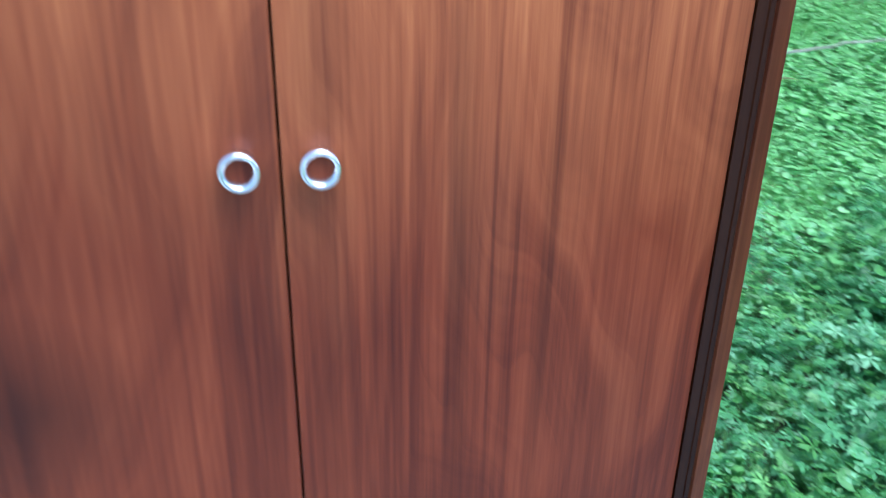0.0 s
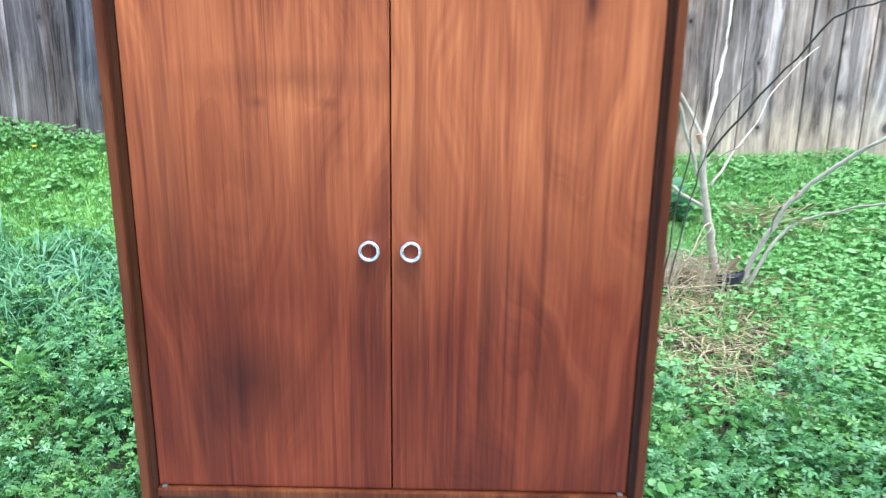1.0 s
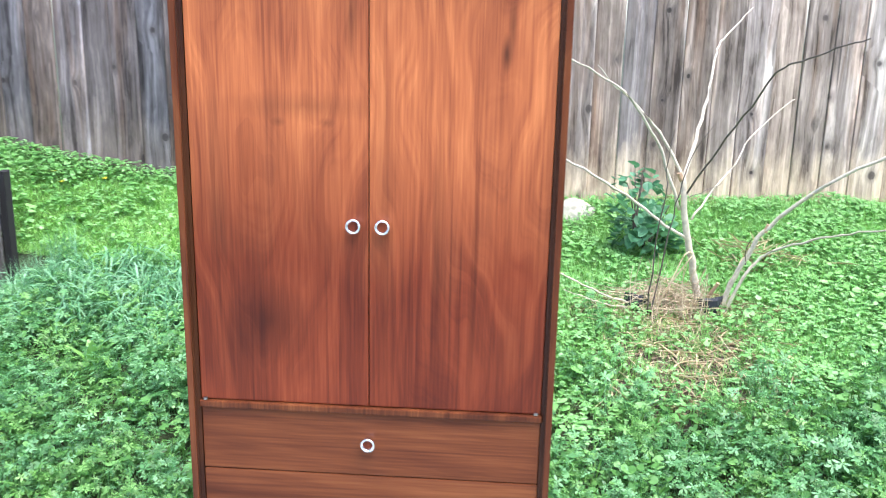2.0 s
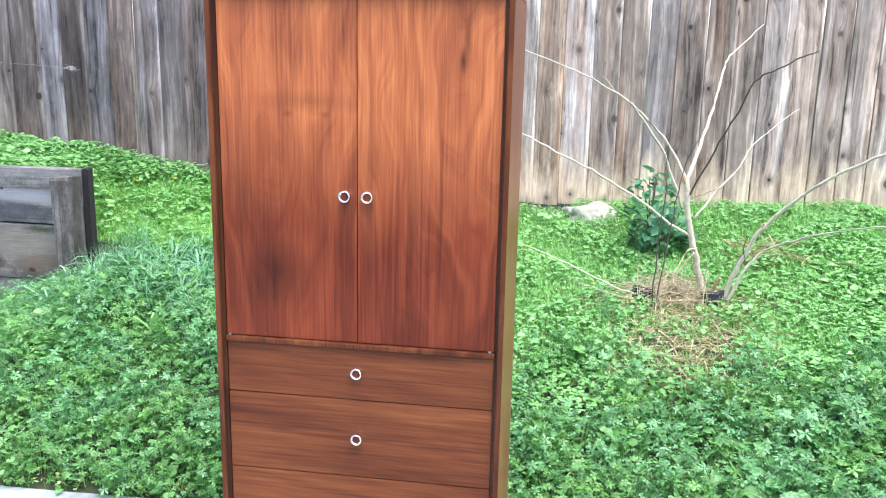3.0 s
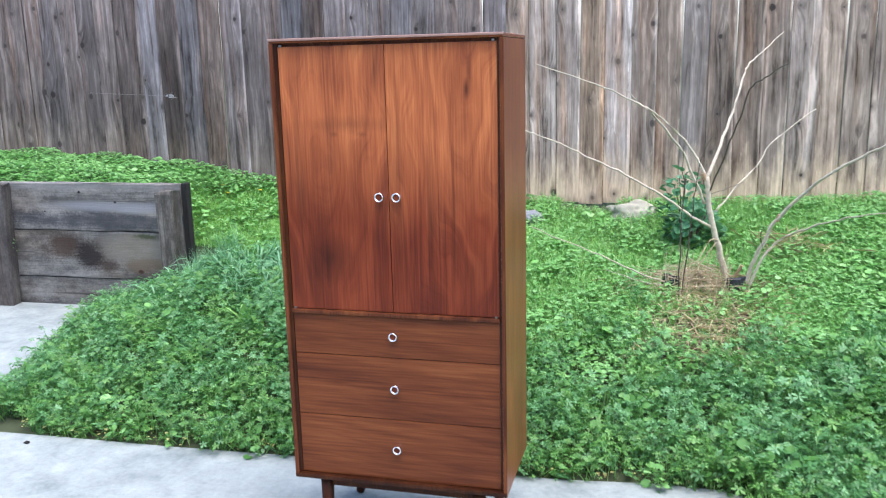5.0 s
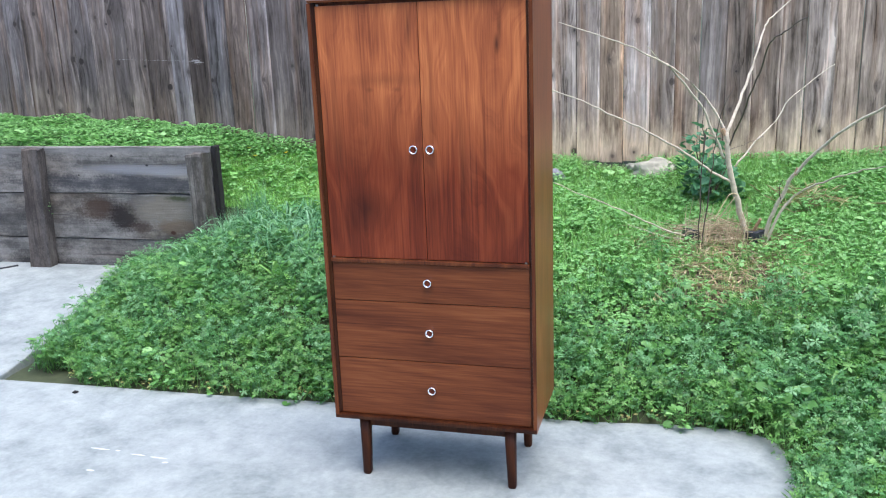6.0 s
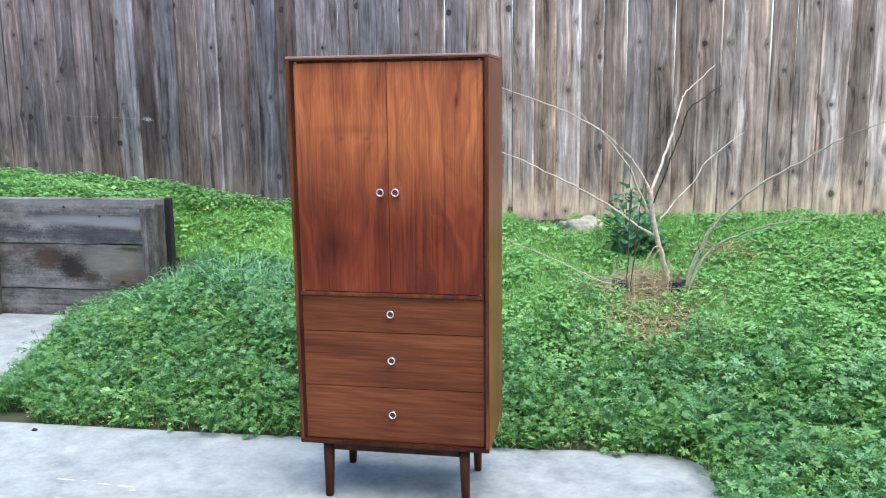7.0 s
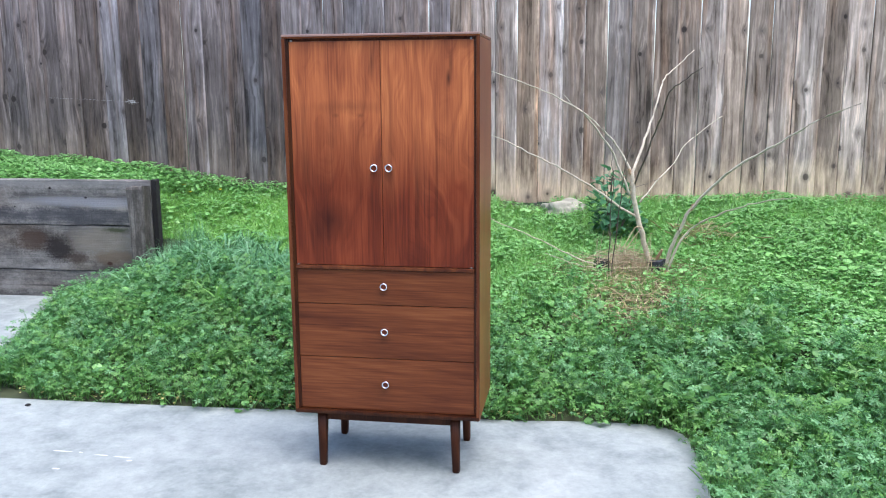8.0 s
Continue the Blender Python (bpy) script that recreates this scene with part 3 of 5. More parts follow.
def ground():
    xs = np.concatenate([[-900, -200, -60, -25, -12], np.arange(-8, 7, 0.09), [12, 25, 60, 200, 900]])
    ys = np.concatenate([[-900, -200, -60, -25, -8, -3], np.arange(-1, 4.2, 0.07), [6, 12, 25, 60, 200, 900]])
    X, Y = np.meshgrid(xs, ys)
    Z = land(X, Y)
    w = len(xs)
    verts = np.stack([X.ravel(), Y.ravel(), Z.ravel()], 1).tolist()
    faces = [(j * w + i, j * w + i + 1, (j + 1) * w + i + 1, (j + 1) * w + i) for j in range(len(ys) - 1) for i in range(w - 1)]
    me = bpy.data.meshes.new("ground")
    me.from_pydata(verts, [], faces)
    for poly in me.polygons:
        poly.use_smooth = True
    me.materials.append(M_soil)
    return tagged(new("ground", me), "damp dark garden soil sloping up to the fence", "ground", kind="structure")


ground()


def patio():
    rng = random.Random(4)
    edge = [(-2.335, 0.545), (-1.8, 0.565), (-1.2, 0.57), (-0.6, 0.60), (0.0, 0.605), (0.45, 0.61), (0.8, 0.64), (1.02, 0.64)]
    edge = [(x, y + rng.uniform(-0.008, 0.008)) for x, y in edge]
    corner = [(1.02 + 0.18 * math.sin(a), 0.46 + 0.18 * math.cos(a)) for a in (0.35, 0.7, 1.05, 1.4)]
    outline = edge + corner + [(1.215, 0.2), (1.225, -0.3), (1.22, -1.5), (1.22, -9.0), (-2.335, -9.0)]
    tagged(part("pavement", prism(outline, -0.10, 0.0, 0.012), M_concrete), "pale grey broom-finished concrete patio with a rounded corner", "patio", kind="structure")
    side = [(-2.345, -9.0), (-2.345, 0.55), (-2.42, 0.95), (-2.58, 1.45), (-2.74, 1.95), (-2.88, 2.35), (-2.9, 2.5), (-3.836, 2.5), (-3.836, 0.55), (-3.836, -9.0)]
    far = [(-3.848, -9.0), (-3.848, 0.55), (-3.848, 2.5), (-9.0, 2.5), (-9.0, 0.55), (-9.0, -9.0)]
    for outline in (side, far):
        slab = prism(list(reversed(outline)), -0.10, 0.0, 0.008)
        bmesh.ops.bisect_plane(slab, geom=slab.verts[:] + slab.edges[:] + slab.faces[:], plane_co=(0, 0.55, 0), plane_no=(0, 1, 0))
        for v in slab.verts:
            v.co.z += 0.035 * max(v.co.y - 0.55, 0)
        tagged(part("pavement", slab, M_concrete), "pale grey concrete slab rising gently to the plank wall", "patio", kind="structure")
    for x, y, s, w in [(-1.37, 0.0, 0.05, 0.006), (-1.29, 0.0, 0.012, 0.006), (-1.19, -0.015, 0.04, 0.006), (-1.10, -0.02, 0.05, 0.005), (-1.05, -0.05, 0.016, 0.007), (0.52, -0.22, 0.05, 0.006), (-1.3, -0.16, 0.02, 0.008)]:
        bm = bmesh.new()
        k = 9
        vs = [bm.verts.new((x + s * math.cos(6.2832 * i / k) * rng.uniform(0.7, 1), y + w * math.sin(6.2832 * i / k) * rng.uniform(0.6, 1.2), 0.0015)) for i in range(k)]
        bm.faces.new(vs)
        tagged(part("scuff_mark", bm, M_chalk), "thin white scuff mark on the concrete patio", "mark", group="scuff marks on the patio", kind="structure")


patio()


# unseen wall added behind the camera to keep bright sky off the cabinet front
tagged(part("wall_house", boxed(-9.0, 6.0, -5.5, -5.3, -0.1, 3.0), M_stucco), "plain beige stucco wall, added out of view to close the yard", "wall", kind="structure")


# ---- the cabinet ----
CAB_H, CAB_W, CAB_D, CAB_Z = 1.657, 0.36, 0.385, 0.228


def cabinet():
    cab = thing("cabinet", "tall walnut cabinet, two doors over three drawers, on the patio", "cabinet")
    # sides whose inner front edge is chamfered back to the doors
    for s in (-1, 1):
        out = [(CAB_W, 0.003), (CAB_W - 0.003, 0.0), (CAB_W - 0.0085, 0.0), (CAB_W - 0.010, 0.002), (CAB_W - 0.012, 0.022), (CAB_W - 0.012, CAB_D), (CAB_W, CAB_D)]
        out = [(s * x, y) for x, y in out]
        part("side_panel", prism(out if s > 0 else list(reversed(out)), CAB_Z, CAB_H - 0.0135), M_side, cab, "glossy walnut side panel with rounded front edge")
        e0, e1 = sorted((s * (CAB_W - 0.0119), s * (CAB_W + 0.0004)))
        part("front_edge", boxed(e0, e1, -0.0016, 0.0045, CAB_Z + 0.0004, CAB_H - 0.0136, bevel=0.0013), M_case, cab, "dark walnut front edge")
        bead = [(CAB_W - 0.0103, 0.0035), (CAB_W - 0.0140, 0.0065), (CAB_W - 0.0145, 0.0085), (CAB_W - 0.0205, 0.0125), (CAB_W - 0.0205, 0.06), (CAB_W - 0.0123, 0.06), (CAB_W - 0.0123, 0.024)]
        bead = [(s * x, y) for x, y in bead]
        part("bead", prism(list(reversed(bead)) if s > 0 else bead, CAB_Z + 0.0155, CAB_H - 0.0137), M_bead, cab, "dark stepped bead beside the fronts, with its shade in the colour")
    part("top_panel", boxed(-CAB_W, CAB_W, -0.002, CAB_D, CAB_H - 0.013, CAB_H, bevel=0.0055, segments=4), M_top, cab, "walnut top panel")
    # thin band added to carry the painted highlight
    part("edge_band", boxed(-CAB_W - 0.0005, CAB_W + 0.0005, -0.0045, 0.004, CAB_H - 0.0065, CAB_H + 0.001, bevel=0.002), M_edge, cab, "pale band along the front of the top, a highlight put into its colour")
    part("bottom_panel", boxed(-CAB_W + 0.0005, CAB_W - 0.0005, -0.005, CAB_D, CAB_Z - 0.0005, CAB_Z + 0.015, bevel=0.004), M_bead, cab, "dark rounded bottom edge")
    part("back_panel", boxed(-0.34, 0.34, CAB_D - 0.012, CAB_D - 0.001, CAB_Z + 0.016, CAB_H - 0.014), M_case, cab)
    part("top_rail", boxed(-0.3405, 0.3405, 0.024, 0.05, CAB_H - 0.026, CAB_H - 0.0135), M_case, cab)
    part("divider_rail", boxed(-0.3405, 0.3405, 0.006, 0.30, 0.7985, 0.8125, bevel=0.003), M_case, cab, "dark walnut rail between the doors and the drawers")
    # dark sheet added behind the fronts so that their gaps look shaded
    part("interior_lining", boxed(-0.3405, 0.3405, 0.046, 0.052, 0.245, 1.625), M_dark_gap, cab, "dark sheet behind the fronts that stands for the shade in their gaps")
    ring = lathe([(0.0084, 0.014), (0.0087, 0.006), (0.0104, 0.0012), (0.0124, -0.0004), (0.0141, 0.0004), (0.0146, 0.003), (0.0138, 0.008), (0.012, 0.014), (0.0115, 0.0205)])
    ring_me = bpy.data.meshes.new("knob")
    ring.to_mesh(ring_me)
    ring.free()
    for poly in ring_me.polygons:
        poly.use_smooth = True
    ring_me.materials.append(M_metal)
    bm = bmesh.new()
    bmesh.ops.create_circle(bm, cap_ends=True, radius=0.0086, segments=24, matrix=pose(0, 0.0065, 0, 90))
    cup_me = bpy.data.meshes.new("knob_insert")
    bm.to_mesh(cup_me)
    bm.free()
    cup_me.materials.append(M_door_r)

    def knob(x, z, front):
        k = new("knob", ring_me)
        k.parent, k.location = front, (x, -0.0065, z)
        k["label"] = "polished aluminium ring knob"
        c = new("knob_insert", cup_me)
        c.parent = k

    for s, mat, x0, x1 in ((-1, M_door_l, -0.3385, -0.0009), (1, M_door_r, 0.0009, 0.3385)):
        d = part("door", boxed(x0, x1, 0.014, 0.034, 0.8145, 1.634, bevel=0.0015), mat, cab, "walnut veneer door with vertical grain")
        knob(s * 0.0275, 1.181, d)
        hz = 1.637
        part("hinge_pin", boxed(s * 0.328 - 0.004, s * 0.328 + 0.004, 0.009, 0.0135, hz - 0.004, hz + 0.003, bevel=0.001), M_screw, cab, "small metal pivot pin")
        part("hinge_pin", boxed(s * 0.329 - 0.004, s * 0.329 + 0.004, 0.008, 0.0135, 0.813, 0.8185, bevel=0.001), M_screw, cab, "small metal pivot pin")
    for z0, z1, kz in ((0.6645, 0.7965, 0.738), (0.4545, 0.662, 0.563), (0.2445, 0.452, 0.355)):
        d = part("drawer", boxed(-0.3385, 0.3385, 0.014, 0.034, z0, z1, bevel=0.0015), M_drawer, cab, "walnut veneer drawer front with horizontal grain")
        knob(0.0, kz, d)
    # base: recessed apron rails and four tapered legs
    part("apron", boxed(-0.25, 0.25, 0.034, 0.054, 0.190, CAB_Z - 0.0005, bevel=0.002), M_leg, cab)
    part("apron", boxed(-0.25, 0.25, 0.328, 0.348, 0.190, CAB_Z - 0.0005, bevel=0.002), M_leg, cab)
    for s in (-1, 1):
        part("apron", boxed(s * 0.264 - 0.009, s * 0.264 + 0.009, 0.06, 0.33, 0.190, CAB_Z - 0.0005, bevel=0.002), M_leg, cab)
        for y in (0.036, 0.352):
            bm = bmesh.new()
            rows = []
            for z, h, dx in ((0.0, 0.0115, 0.004), (0.006, 0.0145, 0.0038), (0.1, 0.0165, 0.002), (CAB_Z - 0.0008, 0.0195, 0.0)):
                ring_v = []
                for k in range(16):
                    a = 6.28319 * (k + 0.5) / 16
                    ca, sa = math.cos(a), math.sin(a)
                    f = h / (abs(ca) ** 5 + abs(sa) ** 5) ** 0.2
                    ring_v.append(bm.verts.new((s * (0.262 + dx) + f * ca, y + f * sa, z)))
                rows.append(ring_v)
            for a, b in zip(rows, rows[1:]):
                for k in range(16):
                    bm.faces.new((a[k], a[(k + 1) % 16], b[(k + 1) % 16], b[k]))
            bm.faces.new(list(reversed(rows[0])))
            bm.faces.new(rows[-1])
            part("leg", bm, M_leg, cab, smooth=True)


cabinet()


# ---- the retaining wall of planks ----
def retaining_wall():
    wall = thing("retaining_wall", "weathered grey timber retaining wall of stacked planks and posts", "retaining wall", kind="structure")
    ang = math.degrees(math.atan(0.014))
    turn = Matrix.Translation((-1.99, wall_line(-1.99), 0)) @ pose(0, 0, 0, 0, 0, ang) @ Matrix.Translation((1.99, 0, 0))

    def rough(bm, seed):
        rng = random.Random(seed)
        for v in bm.verts:
            v.co += Vector((rng.uniform(-1, 1), rng.uniform(-1, 1), rng.uniform(-1, 1))) * 0.003
        bm.transform(turn)
        return bm

    for i, (z0, z1, dy) in enumerate(((-0.02, 0.245, 0.006), (0.251, 0.558, 0.0), (0.564, 0.872, -0.004))):
        x1 = (-2.108, -2.104, -2.098)[i]
        bm = boxed(-8.0, x1, dy, dy + 0.052, z0, z1, bevel=0.007)
        bmesh.ops.subdivide_edges(bm, edges=[e for e in bm.edges if abs(e.verts[0].co.x - e.verts[1].co.x) > 2], cuts=40)
        part("plank", rough(bm, i), (M_plank_low, M_plank_mid, M_plank)[i], wall, "weathered grey plank")
    for i, (xl, xr, xb, wb, top) in enumerate(((-2.216, -2.100, -2.15, 0.085, 0.838), (-3.449, -3.326, -3.437, 0.163, 0.866), (-5.2, -5.03, -5.1, 0.18, 0.86))):
        bm = boxed(-0.5, 0.5, -0.115 if i == 0 else -0.085, -0.006, 0.0, top, bevel=0.010)
        bmesh.ops.subdivide_edges(bm, edges=[e for e in bm.edges if abs(e.verts[0].co.z - e.verts[1].co.z) > 0.4], cuts=8)
        rng = random.Random(60 + i)
        for v in bm.verts:
            f = v.co.z / top
            v.co.x = (xl + xr) / 2 * f + xb * (1 - f) + v.co.x * ((xr - xl) * f + wb * (1 - f)) + rng.uniform(-0.004, 0.004)
            if f > 0.97:
                v.co.z += rng.uniform(-0.012, 0.006) - 0.02 * (v.co.y + 0.06)
        part("post", rough(bm, 20 + i), M_post_dark if i else M_post, wall, "split pale grey timber post" if i == 0 else "dark weathered timber post")
    part("end_board", rough(boxed(-2.092, -2.062, -0.003, 0.055, 0.20, 0.874, bevel=0.004), 40), M_endgrain, wall, "dark end of the planks")


retaining_wall()


# ---- the shrub and what lies round it ----
def shrub():
    rng = random.Random(12)
    base = (1.16, 2.22, float(land(1.16, 2.22)))
    sh = thing("bare_shrub", "leafless pruned shrub with pale grey spreading branches", "shrub")
    zb = base[2] - 0.03

    def limb(pts, r0, r1, mat=M_bark, name="branch", wob=0.004, parent=sh):
        return part(name, tube(bmesh.new(), pts, r0 * 0.65, r1 * 0.68, 7, wob, rng), mat, parent, smooth=True)

    limb([(1.16, 2.21, zb), (1.111, 2.20, 0.495), (1.059, 2.16, 0.689), (1.025, 2.15, 0.842), (1.011, 2.15, 0.966)], 0.028, 0.018, M_trunk, "trunk")
    limb([(1.053, 2.16, 0.696), (0.947, 2.12, 0.761), (0.813, 2.08, 0.865), (0.616, 2.0, 0.988), (0.456, 1.93, 1.075), (0.299, 1.87, 1.159), (0.10, 1.80, 1.245)], 0.011, 0.004)
    limb([(1.006, 2.15, 0.825), (0.94, 2.1, 0.98), (0.887, 2.05, 1.099), (0.803, 1.97, 1.216), (0.707, 1.88, 1.33), (0.584, 1.78, 1.404), (0.436, 1.68, 1.473), (0.22, 1.56, 1.555)], 0.012, 0.003)
    limb([(1.008, 2.15, 0.966), (0.939, 2.15, 1.092), (0.838, 2.1, 1.216), (0.739, 2.02, 1.304), (0.675, 1.95, 1.351), (0.60, 1.92, 1.43)], 0.011, 0.003)
    limb([(1.011, 2.15, 0.96), (1.076, 2.28, 1.116), (1.141, 2.42, 1.278), (1.195, 2.58, 1.446), (1.233, 2.66, 1.526), (1.321, 2.77, 1.596), (1.424, 2.88, 1.69)], 0.014, 0.003)
    limb([(1.03, 2.15, 0.893), (1.073, 1.95, 1.075), (1.115, 1.7, 1.262), (1.145, 1.45, 1.43), (1.175, 1.3, 1.475), (1.21, 1.12, 1.515), (1.235, 0.95, 1.545)], 0.007, 0.003, M_twig, "twig")
    limb([(1.063, 2.16, 0.781), (1.163, 2.24, 0.9), (1.266, 2.33, 1.001), (1.336, 2.4, 1.108), (1.444, 2.5, 1.188), (1.579, 2.6, 1.276)], 0.008, 0.003)
    limb([(1.09, 2.18, 0.62), (1.04, 2.10, 0.64), (0.96, 2.02, 0.52)], 0.006, 0.003, M_straw, "twig")
    limb([(1.208, 2.16, zb), (1.25, 2.14, 0.509), (1.298, 2.11, 0.633), (1.344, 2.08, 0.752), (1.441, 2.0, 0.885), (1.542, 1.9, 1.008), (1.666, 1.8, 1.108), (1.783, 1.7, 1.2), (1.891, 1.6, 1.289), (2.05, 1.45, 1.375)], 0.019, 0.0045, name="stem")
    limb([(1.217, 2.14, zb), (1.294, 2.11, 0.549), (1.382, 2.1, 0.66), (1.476, 1.98, 0.738), (1.574, 1.85, 0.803), (1.665, 1.72, 0.852), (1.80, 1.55, 0.90)], 0.012, 0.003, name="stem")
    limb([(0.831, 2.15, 0.40), (0.722, 2.1, 0.444), (0.573, 2.0, 0.532), (0.397, 1.9, 0.63), (0.16, 1.78, 0.755)], 0.008, 0.003)
    limb([(0.84, 2.13, 0.385), (0.70, 2.06, 0.42), (0.52, 1.98, 0.50)], 0.006, 0.002)
    limb([(0.89, 2.08, 0.33), (0.89, 2.0, 0.661), (0.897, 1.9, 0.936), (0.885, 1.85, 1.067), (0.893, 1.8, 1.2)], 0.0055, 0.002, M_twig, "twig")
    limb([(0.90, 2.08, 0.33), (0.935, 2.0, 0.695), (0.95, 1.9, 0.936), (0.972, 1.82, 1.1), (1.023, 1.72, 1.235)], 0.0055, 0.002, M_twig, "twig")
    limb([(0.92, 2.1, 0.36), (0.99, 2.1, 0.52), (1.07, 2.12, 0.63)], 0.006, 0.003, M_straw, "twig")
    limb([(1.02, 2.15, 0.87), (1.10, 2.2, 0.89), (1.2, 2.25, 0.93)], 0.003, 0.0015, M_twig, "twig")
    limb([(1.30, 2.12, 0.60), (1.28, 2.06, 0.68), (1.29, 2.03, 0.74)], 0.004, 0.002, M_twig, "twig")
    # pruned stubs
    for p, q, r in (((1.17, 2.2, 0.42), (1.205, 2.17, 0.50), 0.009), ((1.008, 2.15, 0.95), (0.992, 2.145, 0.985), 0.012), ((1.352, 2.075, 0.755), (1.362, 2.07, 0.79), 0.010)):
        part("cut_stub", tube(bmesh.new(), [p, q], r, r * 0.9, 8), M_cut, sh, "orange-brown pruning cut")


shrub()


def lump(name, at, size, mat, label, category, seed, group=""):
    """An irregular stone or clod."""
    bm = bmesh.new()
    bmesh.ops.create_icosphere(bm, subdivisions=4, radius=1.0)
    noise.seed_set(seed)
    for v in bm.verts:
        k = 1 + 0.42 * noise.noise(v.co * 1.5 + Vector((seed, 0, 0))) + 0.16 * noise.noise(v.co * 4) + 0.06 * noise.noise(v.co * 11)
        v.co = Vector((v.co.x * size[0], v.co.y * size[1], v.co.z * size[2])) * k
    ob = part(name, bm, mat, smooth=True)
    ob.location = at
    return tagged(ob, label, category, group)


def on_land(x, y, up=0.0):
    return (x, y, float(land(x, y)) + up)


lump("rock", on_land(0.60, 3.12, 0.02), (0.175, 0.10, 0.085), M_rock, "pale rough rock lying at the foot of the fence", "rock", 3)
lump("rock", on_land(-0.02, 2.95, 0.03), (0.075, 0.06, 0.05), M_rock_grey, "small grey stone half hidden in the weeds", "rock", 8)

for px, py, pr in ((-2.87, 1.99, 0.014), (-2.62, 1.2, 0.008), (-1.84, 0.46, 0.012)):
    lump("pebble", (px, py, pr * 0.4), (pr, pr * 0.8, pr * 0.5), M_endgrain, "small dark clod lying on the concrete", "pebble", 5, "clods on the paving")


def pot(x, y, z, r, h, tilt, turn):
    """A squashed black nursery pot lying in the litter."""
    bm = bmesh.new()
    sides = 20
    prof = [(0.0, 0.0), (r * 0.78, 0.0), (r * 0.8, 0.004), (r, h), (r * 1.06, h), (r * 1.06, h + 0.012), (r * 0.95, h + 0.012), (r * 0.9, h * 0.6), (0.0, h * 0.55)]
    rings = []
    for q, zz in prof:
        rings.append([bm.verts.new((max(q, 0.001) * math.cos(6.2832 * k / sides), max(q, 0.001) * 0.8 * math.sin(6.2832 * k / sides), zz)) for k in range(sides)])
    for a, b in zip(rings, rings[1:]):
        for k in range(sides):
            bm.faces.new((a[k], a[(k + 1) % sides], b[(k + 1) % sides], b[k]))
    noise.seed_set(int(turn) + 90)
    for v in bm.verts:
        v.co += Vector((noise.noise(v.co * 30), noise.noise(v.co * 30 + Vector((7, 0, 0))), noise.noise(v.co * 30 + Vector((0, 9, 0))))) * 0.012
    ob = part("plant_pot", bm, M_black)
    ob.matrix_world = pose(x, y, z, tilt, 0, turn)
    return tagged(ob, "crushed black plastic nursery pot lying by the shrub", "plant pot", "pots by the shrub")


pot(1.185, 2.145, 0.365, 0.058, 0.06, -18, 24)
pot(0.84, 2.15, 0.372, 0.05, 0.05, -30, -35)


# ---- leaves and blades ----
def spread(name, P, L, Wd, yaw, tilt, fold, mat, label, category, shape=((0, 0), (0.35, 1), (0.75, 0.85), (1, 0)), simple=False):
    """One mesh of many folded leaves: P roots, L lengths, Wd half widths, tilt above the level; simple ones are kites."""
    n = len(P)
    if simple:
        u, v, corners = np.array([0, shape[1][0], 1, shape[1][0]]), np.array([0, 1, 0, -1]), [0, 1, 2, 3]
    else:
        u = np.array([shape[0][0], shape[1][0], shape[2][0], shape[3][0], shape[2][0], shape[1][0]])
        v, corners = np.array([0, shape[1][1], shape[2][1], 0, -shape[2][1], -shape[1][1]]), [0, 1, 2, 3, 0, 3, 4, 5]
    lx = u[None, :] * L[:, None]
    ly = v[None, :] * Wd[:, None]
    lz = np.abs(ly) * fold[:, None] - 0.25 * L[:, None] * (u[None, :] ** 2)
    ct, st = np.cos(tilt)[:, None], np.sin(tilt)[:, None]
    ax, az = lx * ct - lz * st, lx * st + lz * ct
    cy, sy = np.cos(yaw)[:, None], np.sin(yaw)[:, None]
    X = P[:, 0:1] + ax * cy - ly * sy
    Y = P[:, 1:2] + ax * sy + ly * cy
    Z = P[:, 2:3] + az
    co = np.stack([X, Y, Z], 2).reshape(-1, 3).astype(np.float32)
    loops = ((np.arange(n) * len(u))[:, None] + np.array(corners)).ravel().astype(np.int32)
    me = bpy.data.meshes.new(name)
    me.vertices.add(len(co))
    me.vertices.foreach_set("co", co.ravel())
    me.loops.add(len(loops))
    me.loops.foreach_set("vertex_index", loops)
    me.polygons.add(len(loops) // 4)
    me.polygons.foreach_set("loop_start", np.arange(0, len(loops), 4, dtype=np.int32))
    me.update(calc_edges=True)
    me.materials.append(mat)
    return tagged(new(name, me), label, category, kind="stuff")


def lobed_blade(rng):
    """A five-lobed leaf of length 1 along x: kites that meet in one point."""
    V, F = [(0.42, 0, 0)], []
    for a, r in ((-2.3, 0.44), (-1.15, 0.5), (0.0, 0.58), (1.15, 0.5), (2.3, 0.44)):
        r *= rng.uniform(0.85, 1.15)
        k = len(V)
        for da, f in ((-0.34, 0.62), (0.0, 1.0), (0.34, 0.62)):
            x, y = 0.42 + r * f * math.cos(a + da), r * f * math.sin(a + da)
            V.append((x, y, -0.35 * (x - 0.4) ** 2 - 0.3 * y * y + rng.uniform(-0.05, 0.05)))
        F.append((0, k, k + 1, k + 2))
    return V, F


def round_blade(rng):
    """A shallow round leaf of length 1 along x with a notch at its stalk."""
    V, F = [(0.3, 0, -0.06)], []
    for i in range(9):
        a = -2.75 + 5.5 * i / 8
        r = 0.52 * rng.uniform(0.92, 1.08)
        V.append((0.45 + r * math.cos(a), r * 1.05 * math.sin(a), 0.05 - 0.12 * math.cos(a) * math.cos(a) + rng.uniform(-0.03, 0.03)))
    for i in range(1, 9, 2):
        F.append((0, i, i + 1, i + 2))
    return V, F


